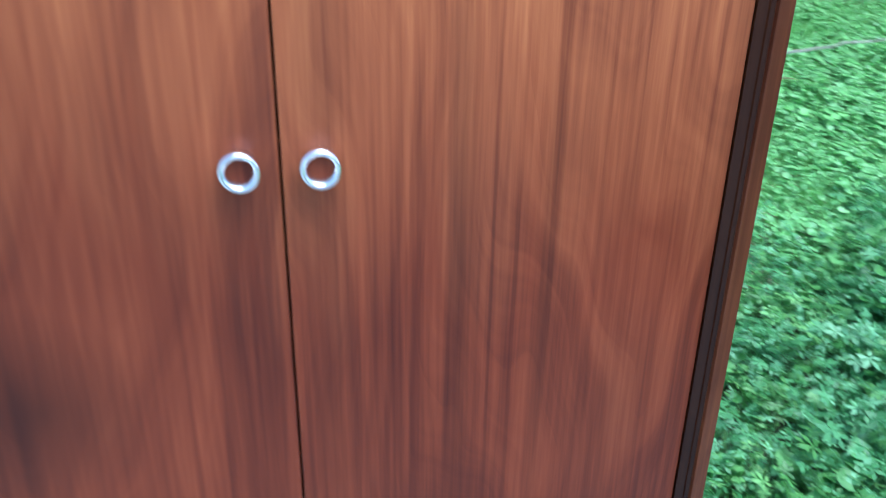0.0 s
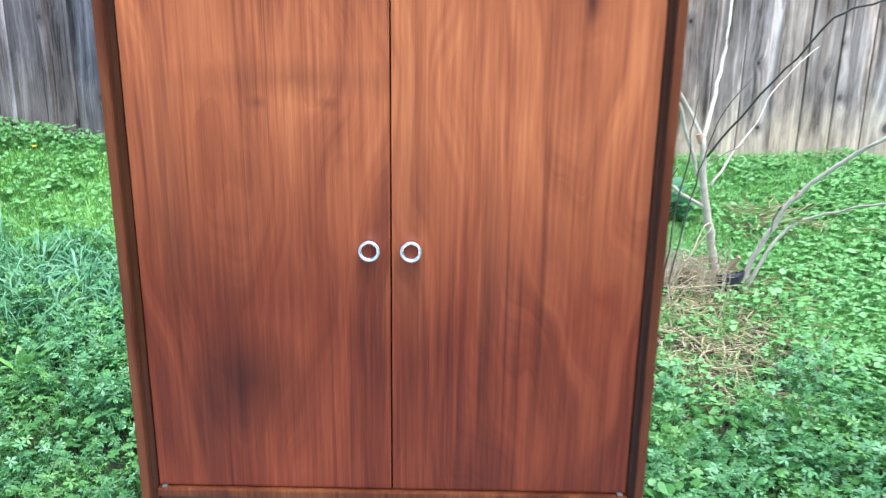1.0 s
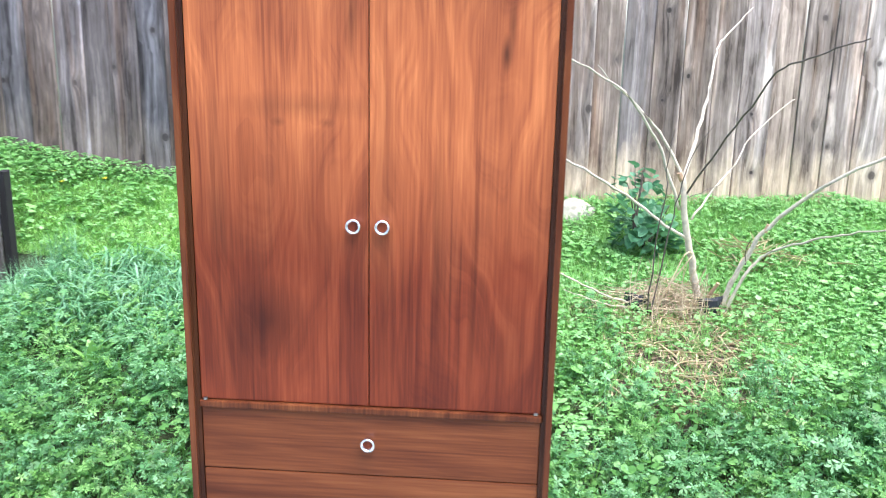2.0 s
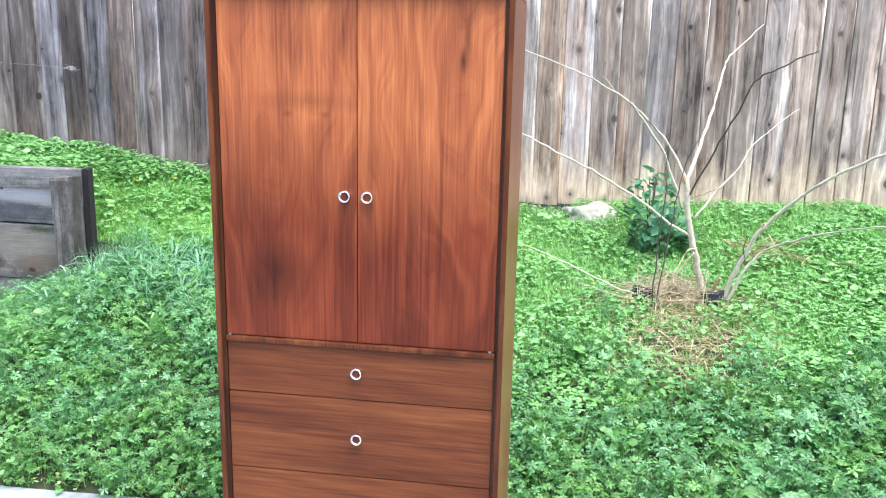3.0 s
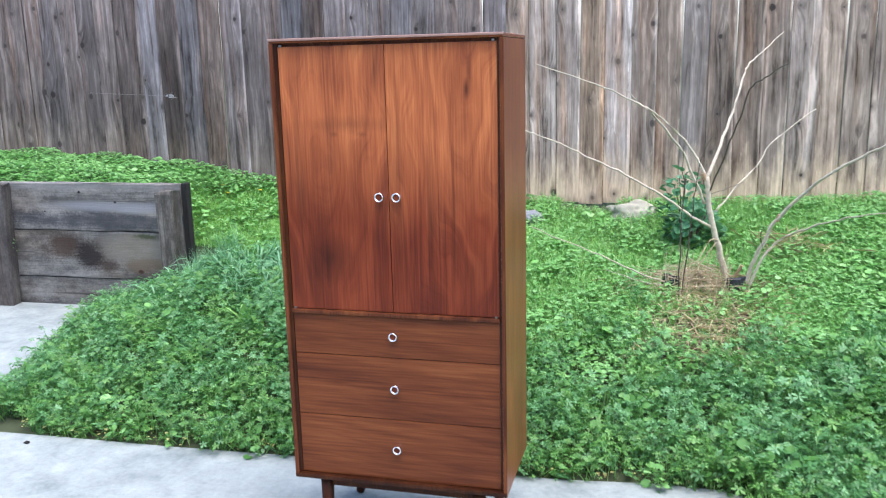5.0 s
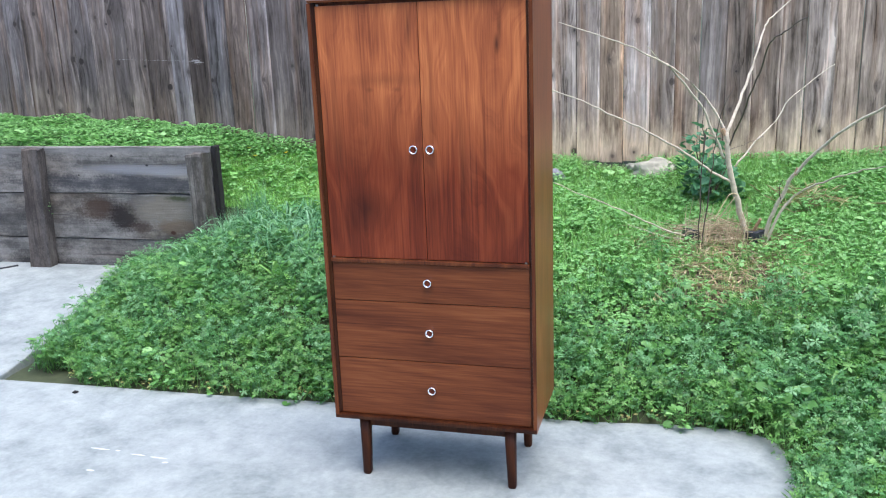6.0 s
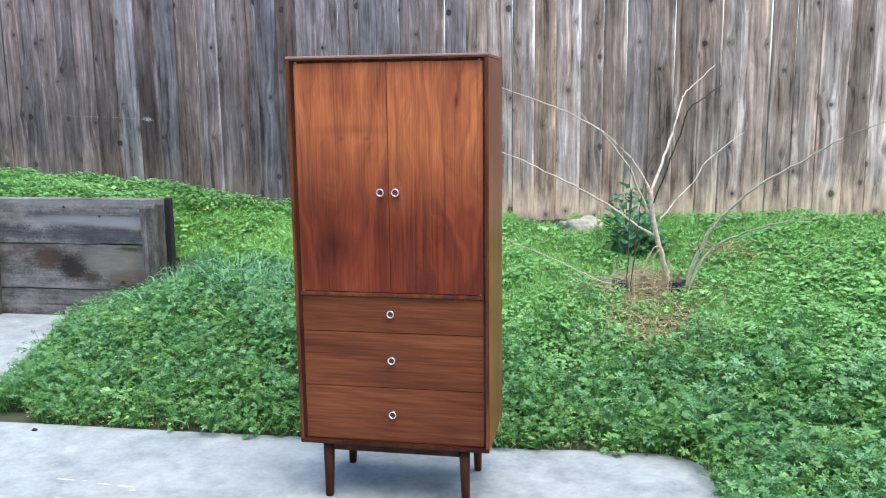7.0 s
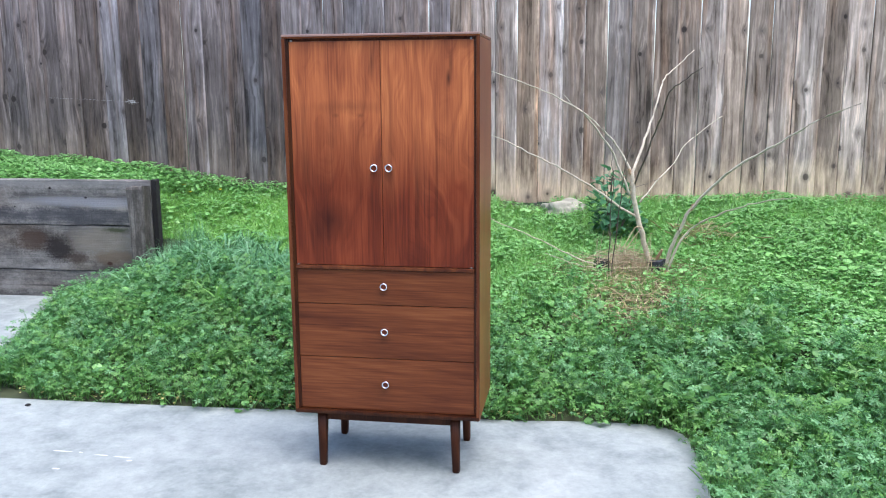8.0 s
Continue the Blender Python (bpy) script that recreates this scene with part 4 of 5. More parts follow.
def arching_blade(rng):
    """A grass blade that rises and bends over, 1 long."""
    V, F = [], []
    top, tip = rng.uniform(0.35, 0.75), rng.uniform(-0.1, 0.35)
    for u, w in ((0, 0.010), (0.25, 0.016), (0.5, 0.017), (0.75, 0.012), (1.0, 0.002)):
        z = top * 4 * u * (1 - u) * 0.8 + tip * u * u
        V += [(u * 0.85, -w, z), (u * 0.85, w, z)]
    for i in range(4):
        F.append((2 * i, 2 * i + 1, 2 * i + 3, 2 * i + 2))
    return V, F


def herb(seed, blade, leaves, height, spread_r, size, stalks=True, lean=(-0.5, 0.7)):
    """One plant as arrays of corners and four-sided faces: leaves on stalks round a root."""
    rng = random.Random(seed)
    V, F = [], []
    for i in range(leaves):
        a, r, h = rng.uniform(0, 6.283), spread_r * rng.uniform(0.05, 1.0) ** 0.7, height * (1 - 0.8 * rng.random() ** 1.7)
        s = size * rng.uniform(0.65, 1.3)
        foot = Vector((r * math.cos(a), r * math.sin(a), h))
        m = Matrix.Translation(foot) @ Euler((rng.uniform(-0.5, 0.5), -rng.uniform(*lean), a + rng.uniform(-0.9, 0.9))).to_matrix().to_4x4()
        v, f = blade(rng)
        k = len(V)
        V += [tuple(m @ (Vector(p) * s)) for p in v]
        F += [tuple(k + j for j in q) for q in f]
        if stalks:
            k = len(V)
            side = Vector((-math.sin(a), math.cos(a), 0)) * 0.0008
            V += [tuple(p) for p in (-side, side, foot + side * 0.7, foot - side * 0.7)]
            F.append((k, k + 1, k + 2, k + 3))
    return np.array(V), np.array(F)


def growth(name, herbs, x, y, z, scale, mat, label, category):
    """One mesh of many plants: each place takes one of the herbs, turned and scaled."""
    which, turn = R.randint(0, len(herbs), len(x)), R.uniform(0, 6.283, len(x))
    lean_x, lean_y = R.normal(0, 0.12, len(x)), R.normal(0, 0.12, len(x))
    cos, faces, base = [], [], 0
    for i, (V, F) in enumerate(herbs):
        at = np.nonzero(which == i)[0]
        c, s_, k = np.cos(turn[at])[:, None], np.sin(turn[at])[:, None], scale[at][:, None]
        vz = V[None, :, 2] * k
        vx = (V[None, :, 0] * c - V[None, :, 1] * s_) * k + lean_x[at][:, None] * vz
        vy = (V[None, :, 0] * s_ + V[None, :, 1] * c) * k + lean_y[at][:, None] * vz
        cos.append(np.stack([vx + x[at][:, None], vy + y[at][:, None], vz + z[at][:, None]], 2).reshape(-1, 3))
        faces.append((F[None] + (base + np.arange(len(at)) * len(V))[:, None, None]).reshape(-1, 4))
        base += len(at) * len(V)
    co, fa = np.concatenate(cos).astype(np.float32), np.concatenate(faces).astype(np.int32)
    me = bpy.data.meshes.new(name)
    me.vertices.add(len(co))
    me.vertices.foreach_set("co", co.ravel())
    me.loops.add(fa.size)
    me.loops.foreach_set("vertex_index", fa.ravel())
    me.polygons.add(len(fa))
    me.polygons.foreach_set("loop_start", np.arange(0, fa.size, 4, dtype=np.int32))
    me.update(calc_edges=True)
    me.materials.append(mat)
    return tagged(new(name, me), label, category, kind="stuff")


R = np.random.RandomState(7)


def lumpy(x, y, s=1.0):
    """A soft unevenness between about 0 and 1."""
    return 0.5 + 0.25 * np.sin(5.3 * s * x + 2.1 * np.sin(3.7 * s * y)) + 0.25 * np.sin(6.1 * s * y + 1.9 * np.sin(4.3 * s * x + 1.0))


def planted(x, y):
    """True where earth lies open: off the paving, the wall and the fence."""
    front = np.interp(x, [-2.33, -1.9, -0.6, 1.02, 1.13, 1.18, 1.2], [0.55, 0.55, 0.575, 0.61, 0.59, 0.50, 0.29])
    ok = np.where(x < 1.2, y > front, True) & (x > slab_edge(y) + 0.09)
    hollow = (y > 3.17) & (x > 0.12) & (x < 0.5)
    wall = (x < -2.03) & (y > wall_line(x) - 0.1) & (y < wall_line(x) + 0.058)
    corner = (x < -1.93) & (y < 0.66)
    over_wall = (x < slab_edge(y) + 0.1) & (y > wall_line(x) + 0.058)
    return (ok | over_wall) & ~wall & ~corner & ~hollow & (y < FENCE_Y - 0.03)


def bare(x, y):
    """How bare the litter patch in front of the shrub is, 0 to 1."""
    d = np.minimum(np.hypot((x - 1.03) / 0.36, (y - 1.72) / 0.36), np.hypot((x - 0.98) / 0.42, (y - 2.15) / 0.19))
    d = np.minimum(d, np.hypot((x - 1.06) / 0.26, (y - 1.98) / 0.2))
    return np.clip(1.2 - d + 0.5 * (lumpy(x, y, 3) - 0.5), 0, 1)


def scatter(n, x0, x1, y0, y1, weight):
    """Places in a rectangle, thinned by a weight between 0 and 1."""
    x, y = R.uniform(x0, x1, n), R.uniform(y0, y1, n)
    keep = planted(x, y) & (R.uniform(0, 1, n) < weight(x, y))
    return x[keep], y[keep]


def lawn(x, y):
    """Where short grass takes over from broad leaves: the bank by the plank wall."""
    return smooth01((2.0 - np.hypot((x + 1.35) / 0.8, (y - 2.62) / 0.38)) / 0.9)


def tall_weight(x, y):
    near = smooth01((1.80 + 0.42 * smooth01((-0.4 - x) / 0.6) - 0.5 * smooth01((x - 1.5) / 1.0) - y - mottle(x, y)) / 0.7)
    thin = 1 - 0.8 * smooth01((x - 2.6) / 2.0) * smooth01((1.2 - y) / 0.8)
    return np.clip(near, 0, 1) * (1 - bare(x, y)) * thin * smooth01((y + 1.7) / 0.9)


def weed_height(x, y):
    side = smooth01((x - 0.5) / 0.8)
    h = 0.05 + (0.10 + 0.05 * side) * lumpy(x, y, 1.4) * smooth01((1.95 + 0.35 * smooth01((-0.7 - x) / 0.8) - y) / 0.7)
    rim = np.interp(x, [-2.3, 1.0, 1.2], [0.58, 0.62, 0.3])
    h = h * (0.45 + 0.9 * lumpy(x + 0.3 * np.sin(9 * y), y + 0.3 * np.sin(7 * x), 3.1))
    return h * (0.65 + 0.35 * smooth01((y - rim) / 0.25)) * np.where(x > 1.15, 1.25, 1.0)


def mottle(x, y):
    return 0.55 * (lumpy(x, y, 1.1) - 0.5) + 0.35 * (lumpy(y, x, 2.3) - 0.5)


def weeds():
    # feathery fronds: leaflets set along both sides of a rib
    x, y = scatter(12000, -3.2, 3.6, -1.2, 2.6, tall_weight)
    n, k = len(x), 9
    h = weed_height(x, y)
    lift = (1 - 0.85 * R.uniform(0, 1, n) ** 1.6) * h
    size = R.uniform(0.65, 1.4, n)
    yaw, tilt = R.uniform(0, 6.283, n), R.uniform(-0.25, 1.0, n)
    rib = size * R.uniform(0.035, 0.065, n)
    s = np.tile(np.concatenate([np.repeat(np.linspace(0.1, 0.85, 4), 2), [1.0]]), n) * np.repeat(rib, k)
    side = np.tile(np.array([1, -1] * 4 + [0]), n)
    ry, rt = np.repeat(yaw, k), np.repeat(tilt, k)
    P = np.stack([np.repeat(x, k) + s * np.cos(rt) * np.cos(ry), np.repeat(y, k) + s * np.cos(rt) * np.sin(ry),
                  np.repeat(land(x, y) + lift, k) + s * np.sin(rt) - 3.0 * s * s], 1)
    L = np.repeat(size, k) * R.uniform(0.010, 0.018, n * k)
    spread("leafy_weeds", P, L, L * R.uniform(0.36, 0.5, n * k), ry + side * R.uniform(0.7, 1.1, n * k), rt * 0.8 + R.uniform(-0.22, 0.22, n * k), R.uniform(-0.2, 0.5, n * k), M_weed,
           "dense blue-green feathery weeds along the edge of the patio", "weeds", simple=True)
    # leafy plants with lobed leaves, and some with round ones
    lobed = [herb(30 + i, lobed_blade, 10, 0.13, 0.05, 0.037, lean=(-0.7, 1.0)) for i in range(7)]
    def fresh(x, y):
        return np.clip(smooth01((lumpy(x, y, 2.4) - 0.5) / 0.25) + smooth01((1.0 - y) / 0.4) * (x < 1.2) * 0.7, 0, 1)
    for name, blue, mat, label in (("lobed_weeds", 1, M_weed, "dense blue-green weeds with lobed leaves"), ("fresh_weeds", 0, M_fresh, "fresh green weeds with lobed leaves")):
        x, y = scatter(13000, -3.2, 3.6, -1.2, 2.6, lambda x, y: tall_weight(x, y) * (1 - fresh(x, y) if blue else fresh(x, y)))
        growth(name, lobed, x, y, land(x, y) - 0.005, weed_height(x, y) / 0.12 * 0.45 + R.uniform(0.4, 0.85, len(x)), mat, label, "weeds")
    broad = [herb(50 + i, round_blade, 8, 0.10, 0.06, 0.030) for i in range(5)]
    x, y = scatter(4200, -3.2, 3.6, -1.2, 2.6, tall_weight)
    growth("broad_weeds", broad, x, y, land(x, y) - 0.005, weed_height(x, y) / 0.12 * 0.4 + R.uniform(0.35, 0.8, len(x)), M_lush, "round green leaves among the lobed weeds", "weeds")
    # taller sprigs where the bed meets the plank wall
    sprig = [herb(70 + i, lobed_blade, 14, 0.15, 0.045, 0.028) for i in range(4)]
    x, y = scatter(620, -2.95, -1.9, 1.35, 2.2, lambda x, y: 0.75 * smooth01((1.25 - np.hypot((x + 2.42) / 0.42, (y - 1.86) / 0.36)) / 0.5))
    growth("tall_weeds", sprig, x, y, land(x, y) - 0.005, R.uniform(0.55, 1.0, len(x)), M_weed, "tall blue-green leafy sprigs in front of the plank wall", "weeds")
    x, y = scatter(11000, -3.2, 3.6, -1.2, 2.6, tall_weight)
    n = len(x)
    L = np.minimum(weed_height(x, y) * R.uniform(0.7, 1.2, n) + 0.02, 0.13)
    P = np.stack([x, y, land(x, y)], 1)
    spread("weed_stalks", P, L, R.uniform(0.0007, 0.0015, n), R.uniform(0, 6.283, n), R.uniform(0.8, 2.0, n), np.full(n, 0.4), M_grass, "thin green stalks and blades among the weeds", "weeds",
           shape=((0, 0), (0.2, 1), (0.7, 0.8), (1, 0)))


weeds()


def clover():
    def weight(x, y):
        return smooth01((y + mottle(x, y) - 0.75 - 0.5 * smooth01((-0.4 - x) / 0.6) + 0.5 * smooth01((x - 1.5) / 1.0)) / 0.7) * (1 - bare(x, y)) * (1 - 0.85 * lawn(x, y)) * np.where(x > -0.3, 0.55 + 0.45 * smooth01((x - 1.2) / 0.8), 1.0)
    x, y = scatter(118000, -5.2, 4.6, 0.5, 3.34, weight)
    n, k = len(x), 3
    h = 0.012 + (0.035 + 0.05 * lumpy(x, y, 2.0)) * (1 - 0.7 * R.uniform(0, 1, n) ** 2)
    brink = np.where((x < -2.03) & (y > wall_line(x)), np.clip((y - wall_line(x) - 0.05) / 0.3, 0.1, 1), 1.0)
    cx, cy, cz = (np.repeat(a, k) for a in (x, y, land(x, y) + h * brink))
    turn = np.repeat(R.uniform(0, 6.283, n), k) + np.tile(np.arange(k) * 2.094, n) + R.uniform(-0.4, 0.4, n * k)
    size = np.repeat(0.7 + 1.0 * R.uniform(0, 1, n) ** 3, k)
    L = size * R.uniform(0.012, 0.019, n * k)
    P = np.stack([cx, cy, cz], 1)
    spread("clover", P, L, L * R.uniform(0.42, 0.6, n * k), turn, R.uniform(-0.45, 0.65, n * k), R.uniform(-0.1, 0.3, n * k), M_clover,
           "bright green clover and chickweed covering the slope", "clover", shape=((0, 0), (0.45, 1), (0.88, 0.8), (1, 0)))
    # scattered plants with larger round leaves
    big = [herb(90 + i, round_blade, 7, 0.075, 0.055, 0.036, lean=(-0.3, 0.4)) for i in range(5)]
    x, y = scatter(7200, -4.6, 4.6, 0.3, 3.3, lambda x, y: np.where(x < 0, 0.012, 0.045) + 0.7 * smooth01((x + 0.25 * y - 1.9) / 1.2) * smooth01((3.0 - y) / 0.8) * (1 - bare(x, y)))
    growth("mallow", big, x, y, land(x, y), R.uniform(0.6, 1.25, len(x)), M_mallow, "pale round mallow leaves among the clover", "mallow")
    x, y = scatter(1300, -5.2, -1.6, 2.35, 3.3, lambda x, y: 0.45 + 0.55 * (x < -2.2))
    growth("leafy_weeds", big, x, y, land(x, y), R.uniform(0.4, 0.9, len(x)), M_lush, "leafy green weeds on the bank above the plank wall", "weeds")


clover()


def blades(name, n, area, weight, length, width, tilt, mat, label, category):
    x, y = scatter(n, *area, weight)
    n = len(x)
    L = R.uniform(*length, n)
    P = np.stack([x, y, land(x, y) - 0.005], 1)
    spread(name, P, L, R.uniform(*width, n), R.uniform(0, 6.283, n), R.uniform(*tilt, n), np.full(n, 0.3), mat, label, category, shape=((0, 0), (0.25, 1), (0.6, 0.75), (1, 0)), simple=True)


blades("grass", 210000, (-2.9, 0.3, 1.5, 3.33), lambda x, y: 0.25 * smooth01((y - 1.6) / 0.5) + 0.75 * lawn(x, y), (0.03, 0.075), (0.0014, 0.0028), (0.3, 1.4), M_lawn, "short bright green grass on the bank", "grass")
blades("grass", 230000, (0.0, 4.2, 0.9, 3.33), lambda x, y: (0.75 - 0.35 * smooth01((x - 1.5) / 0.8)) * smooth01((y - 1.2) / 0.8) * (1 - 0.8 * bare(x, y)) + 0.12 * bare(x, y) + 0.5 * smooth01((y - 2.75) / 0.3) * (x > 0.8), (0.04, 0.13), (0.0013, 0.0028), (0.5, 1.5), M_grass, "scattered bright green grass on the slope", "grass")

blades("grass", 60000, (1.26, 6.4, -5.2, 3.3), lambda x, y: np.where((x > 2.4) | (y < -0.4), 0.85, 0.1) * smooth01((6.6 - x) / 1.6), (0.05, 0.16), (0.002, 0.005), (0.3, 1.5), M_grass, "rough grass beside the patio", "grass")
blades("grass", 16000, (-7.5, -4.6, 2.5, 3.33), lambda x, y: 0.9 + 0 * x, (0.04, 0.12), (0.002, 0.005), (0.3, 1.5), M_grass, "rough grass above the plank wall", "grass")


def tufts():
    # clumps of long blades that droop down the bank
    clump = [herb(110 + i, arching_blade, 26, 0.0, 0.03, 0.17, False, (-0.2, 0.5)) for i in range(5)]
    x, y = scatter(210, -2.1, -0.7, 1.5, 2.4, lambda x, y: smooth01((1.3 - np.hypot((x + 1.45) / 0.5, (y - 1.98) / 0.28)) / 0.5))
    growth("tall_grass", clump, x, y, land(x, y) - 0.005, R.uniform(0.55, 1.2, len(x)), M_tall_grass, "long drooping blue-green grass tufts on the bank", "grass")

    def e(x, y):
        return smooth01((1.2 - np.hypot((x + 1.87) / 0.14, (y - 2.15) / 0.3)) / 0.5)
    blades("tall_grass", 3500, (-2.2, -1.6, 1.7, 2.6), e, (0.08, 0.24), (0.0012, 0.0026), (0.5, 1.6), M_tall_grass, "long grass growing at the end of the plank wall", "grass")


tufts()


def bare_earth():
    """Crumbly brown earth showing between the weeds in front of the shrub."""
    rng = random.Random(77)
    nx, ny = 60, 60
    bm = bmesh.new()
    grid = {}
    for i in range(nx):
        for j in range(ny):
            x, y = 0.5 + 1.1 * i / (nx - 1), 1.28 + 1.1 * j / (ny - 1)
            if float(bare(x, y)) > 0.22:
                grid[i, j] = bm.verts.new((x, y, float(land(x, y)) + 0.006 + rng.uniform(0, 0.014)))
    for i, j in list(grid):
        quad = [grid.get(k) for k in ((i, j), (i + 1, j), (i + 1, j + 1), (i, j + 1))]
        if all(quad):
            bm.faces.new(quad)
    tagged(part("bare_soil", bm, M_soil_dry), "crumbly brown bare soil in front of the shrub", "soil", kind="stuff")


bare_earth()


def litter():
    x, y = scatter(24000, 0.4, 1.8, 1.25, 2.5, lambda x, y: bare(x, y) * np.where(y < 1.98, 0.14, 0.26) + 0.04 * smooth01((1.0 - np.hypot((x - 1.15) / 0.65, (y - 2.0) / 0.5)) / 0.5))
    n = len(x)
    P = np.stack([x, y, land(x, y) + R.uniform(0.005, 0.05, n)], 1)
    spread("dry_straw", P, R.uniform(0.04, 0.15, n), R.uniform(0.0012, 0.0028, n), R.uniform(0, 6.283, n), R.uniform(-0.1, 0.35, n), np.full(n, 0.2), M_straw,
           "dry straw and dead stems round the shrub", "straw", shape=((0, 0), (0.1, 1), (0.7, 0.9), (1, 0)))
    # crossed dry stems heaped at the foot of the shrub
    rng = random.Random(31)
    bm = bmesh.new()
    for i in range(290):
        a, d = rng.uniform(0, 6.283), abs(rng.gauss(0, 0.17))
        x, y, t, L = 0.99 + 1.35 * d * math.cos(a), 2.17 + 0.7 * d * math.sin(a), rng.uniform(0, 6.283), rng.uniform(0.08, 0.26)
        z = float(land(x, y)) + 0.018 + 0.12 * math.exp(-(d / 0.17) ** 2) * rng.random()
        u = Vector((math.cos(t), math.sin(t) * 0.7, rng.uniform(-0.12, 0.35))) * (L / 2)
        c = Vector((x, y, z + abs(u.z)))
        tube(bm, [c - u, c + Vector((0, 0, rng.uniform(-0.01, 0.012))), c + u], rng.uniform(0.0013, 0.0028), 0.001, 4)
    for i in range(30):
        x, y, h = rng.uniform(0.82, 1.14), rng.uniform(2.02, 2.16), rng.uniform(0.08, 0.30)
        b = Vector((x, y, float(land(x, y))))
        tube(bm, [b, b + Vector((rng.uniform(-0.02, 0.02), 0, h / 2)), b + Vector((rng.uniform(-0.05, 0.06), rng.uniform(-0.04, 0.02), h))], 0.0024, 0.0012, 4)
    tagged(part("dry_straw", bm, M_straw), "heap of crossed dry stems at the foot of the shrub", "straw", kind="stuff")
    n = 150
    a, d = R.uniform(0, 6.283, n), np.abs(R.normal(0, 0.15, n))
    x, y = 1.46 + d * np.cos(a), 2.62 + 0.6 * d * np.sin(a)
    P = np.stack([x, y, land(x, y) + R.uniform(0.01, 0.08, n)], 1)
    spread("dry_straw", P, R.uniform(0.05, 0.16, n), R.uniform(0.0012, 0.0026, n), R.uniform(0, 6.283, n), R.uniform(0.0, 0.9, n), np.full(n, 0.2), M_straw,
           "scattered reddish dry stems beside the shrub", "straw", shape=((0, 0), (0.1, 1), (0.7, 0.9), (1, 0)))
    x, y = scatter(16500, 0.5, 1.6, 1.3, 2.4, lambda x, y: 0.75 * bare(x, y))
    n = len(x)
    P = np.stack([x, y, land(x, y) + R.uniform(0.002, 0.02, n)], 1)
    L = R.uniform(0.008, 0.028, n)
    spread("dead_leaves", P, L, L * R.uniform(0.2, 0.45, n), R.uniform(0, 6.283, n), R.uniform(-0.3, 0.5, n), R.uniform(0, 0.5, n), M_dead, "brown crumbled dead leaves on bare soil", "leaves", simple=True)
    # yellowed leaves fallen along the paving
    n = 190
    x = R.uniform(-2.0, 1.1, n)
    y = np.interp(x, [-2.3, -0.6, 1.1], [0.56, 0.60, 0.64]) + R.normal(0.03, 0.03, n)
    L = R.uniform(0.008, 0.022, n)
    P = np.stack([x, y, np.full(n, 0.006) + R.uniform(0, 0.03, n)], 1)
    spread("fallen_leaves", P, L, L * 0.4, R.uniform(0, 6.283, n), R.uniform(-0.1, 0.5, n), R.uniform(0, 0.4, n), M_yellow_leaf, "yellowed leaves along the edge of the patio", "leaves")


litter()


def leafy_plant(name, at, height, radius, n, size, mat, label, category, rng_seed, stems=7):
    """A broad-leaved plant: stems and single leaves."""
    rng = random.Random(rng_seed)
    pl = thing(name, label, category)
    for i in range(stems):
        a, r = rng.uniform(0, 6.283), radius * rng.uniform(0.2, 0.9)
        top = (at[0] + r * math.cos(a), at[1] + r * math.sin(a), at[2] + height * rng.uniform(0.6, 1.0))
        part("stem", tube(bmesh.new(), [at, ((at[0] * 2 + top[0]) / 3, (at[1] * 2 + top[1]) / 3, at[2] + height * 0.4), top], 0.005, 0.0025, 5), M_twig, pl)
    bm = bmesh.new()
    for i in range(n):
        a, r = rng.uniform(0, 6.283), radius * rng.uniform(0.1, 1.0) ** 0.6
        c = Vector((at[0] + r * math.cos(a), at[1] + r * math.sin(a), at[2] + height * rng.uniform(0.1, 1.0) * (1 - 0.35 * r / radius)))
        s = size * rng.uniform(0.6, 1.3)
        m = Matrix.Translation(c) @ Euler((rng.uniform(-0.7, 0.7), rng.uniform(-0.8, 0.8), a + rng.uniform(-1, 1))).to_matrix().to_4x4()
        pts = [(0, 0, 0), (0.3, 0.36, 0.06), (0.7, 0.36, 0.05), (1.05, 0, -0.1), (0.7, -0.36, 0.05), (0.3, -0.36, 0.06)]
        vs = [bm.verts.new(m @ (Vector(p) * s)) for p in pts]
        bm.faces.new(vs[0:4])
        bm.faces.new((vs[0], vs[3], vs[4], vs[5]))
    part("foliage", bm, mat, pl, "broad dark green leaves")
    return pl


leafy_plant("bush", on_land(0.97, 2.72), 0.28, 0.145, 150, 0.060, M_shrub_leaf, "dark green broad-leaved bush growing behind the shrub", "bush", 5)
leafy_plant("bush", on_land(0.90, 2.64, 0.1), 0.46, 0.11, 120, 0.056, M_shrub_leaf, "upright dark green sprays of the broad-leaved bush", "bush", 9, 4)


leafy_plant("wall_weed", (-3.36, 2.235, 0.40), 0.13, 0.03, 18, 0.016, M_clover, "small pale weed growing from the seam of the plank wall", "weed", 14, 3)


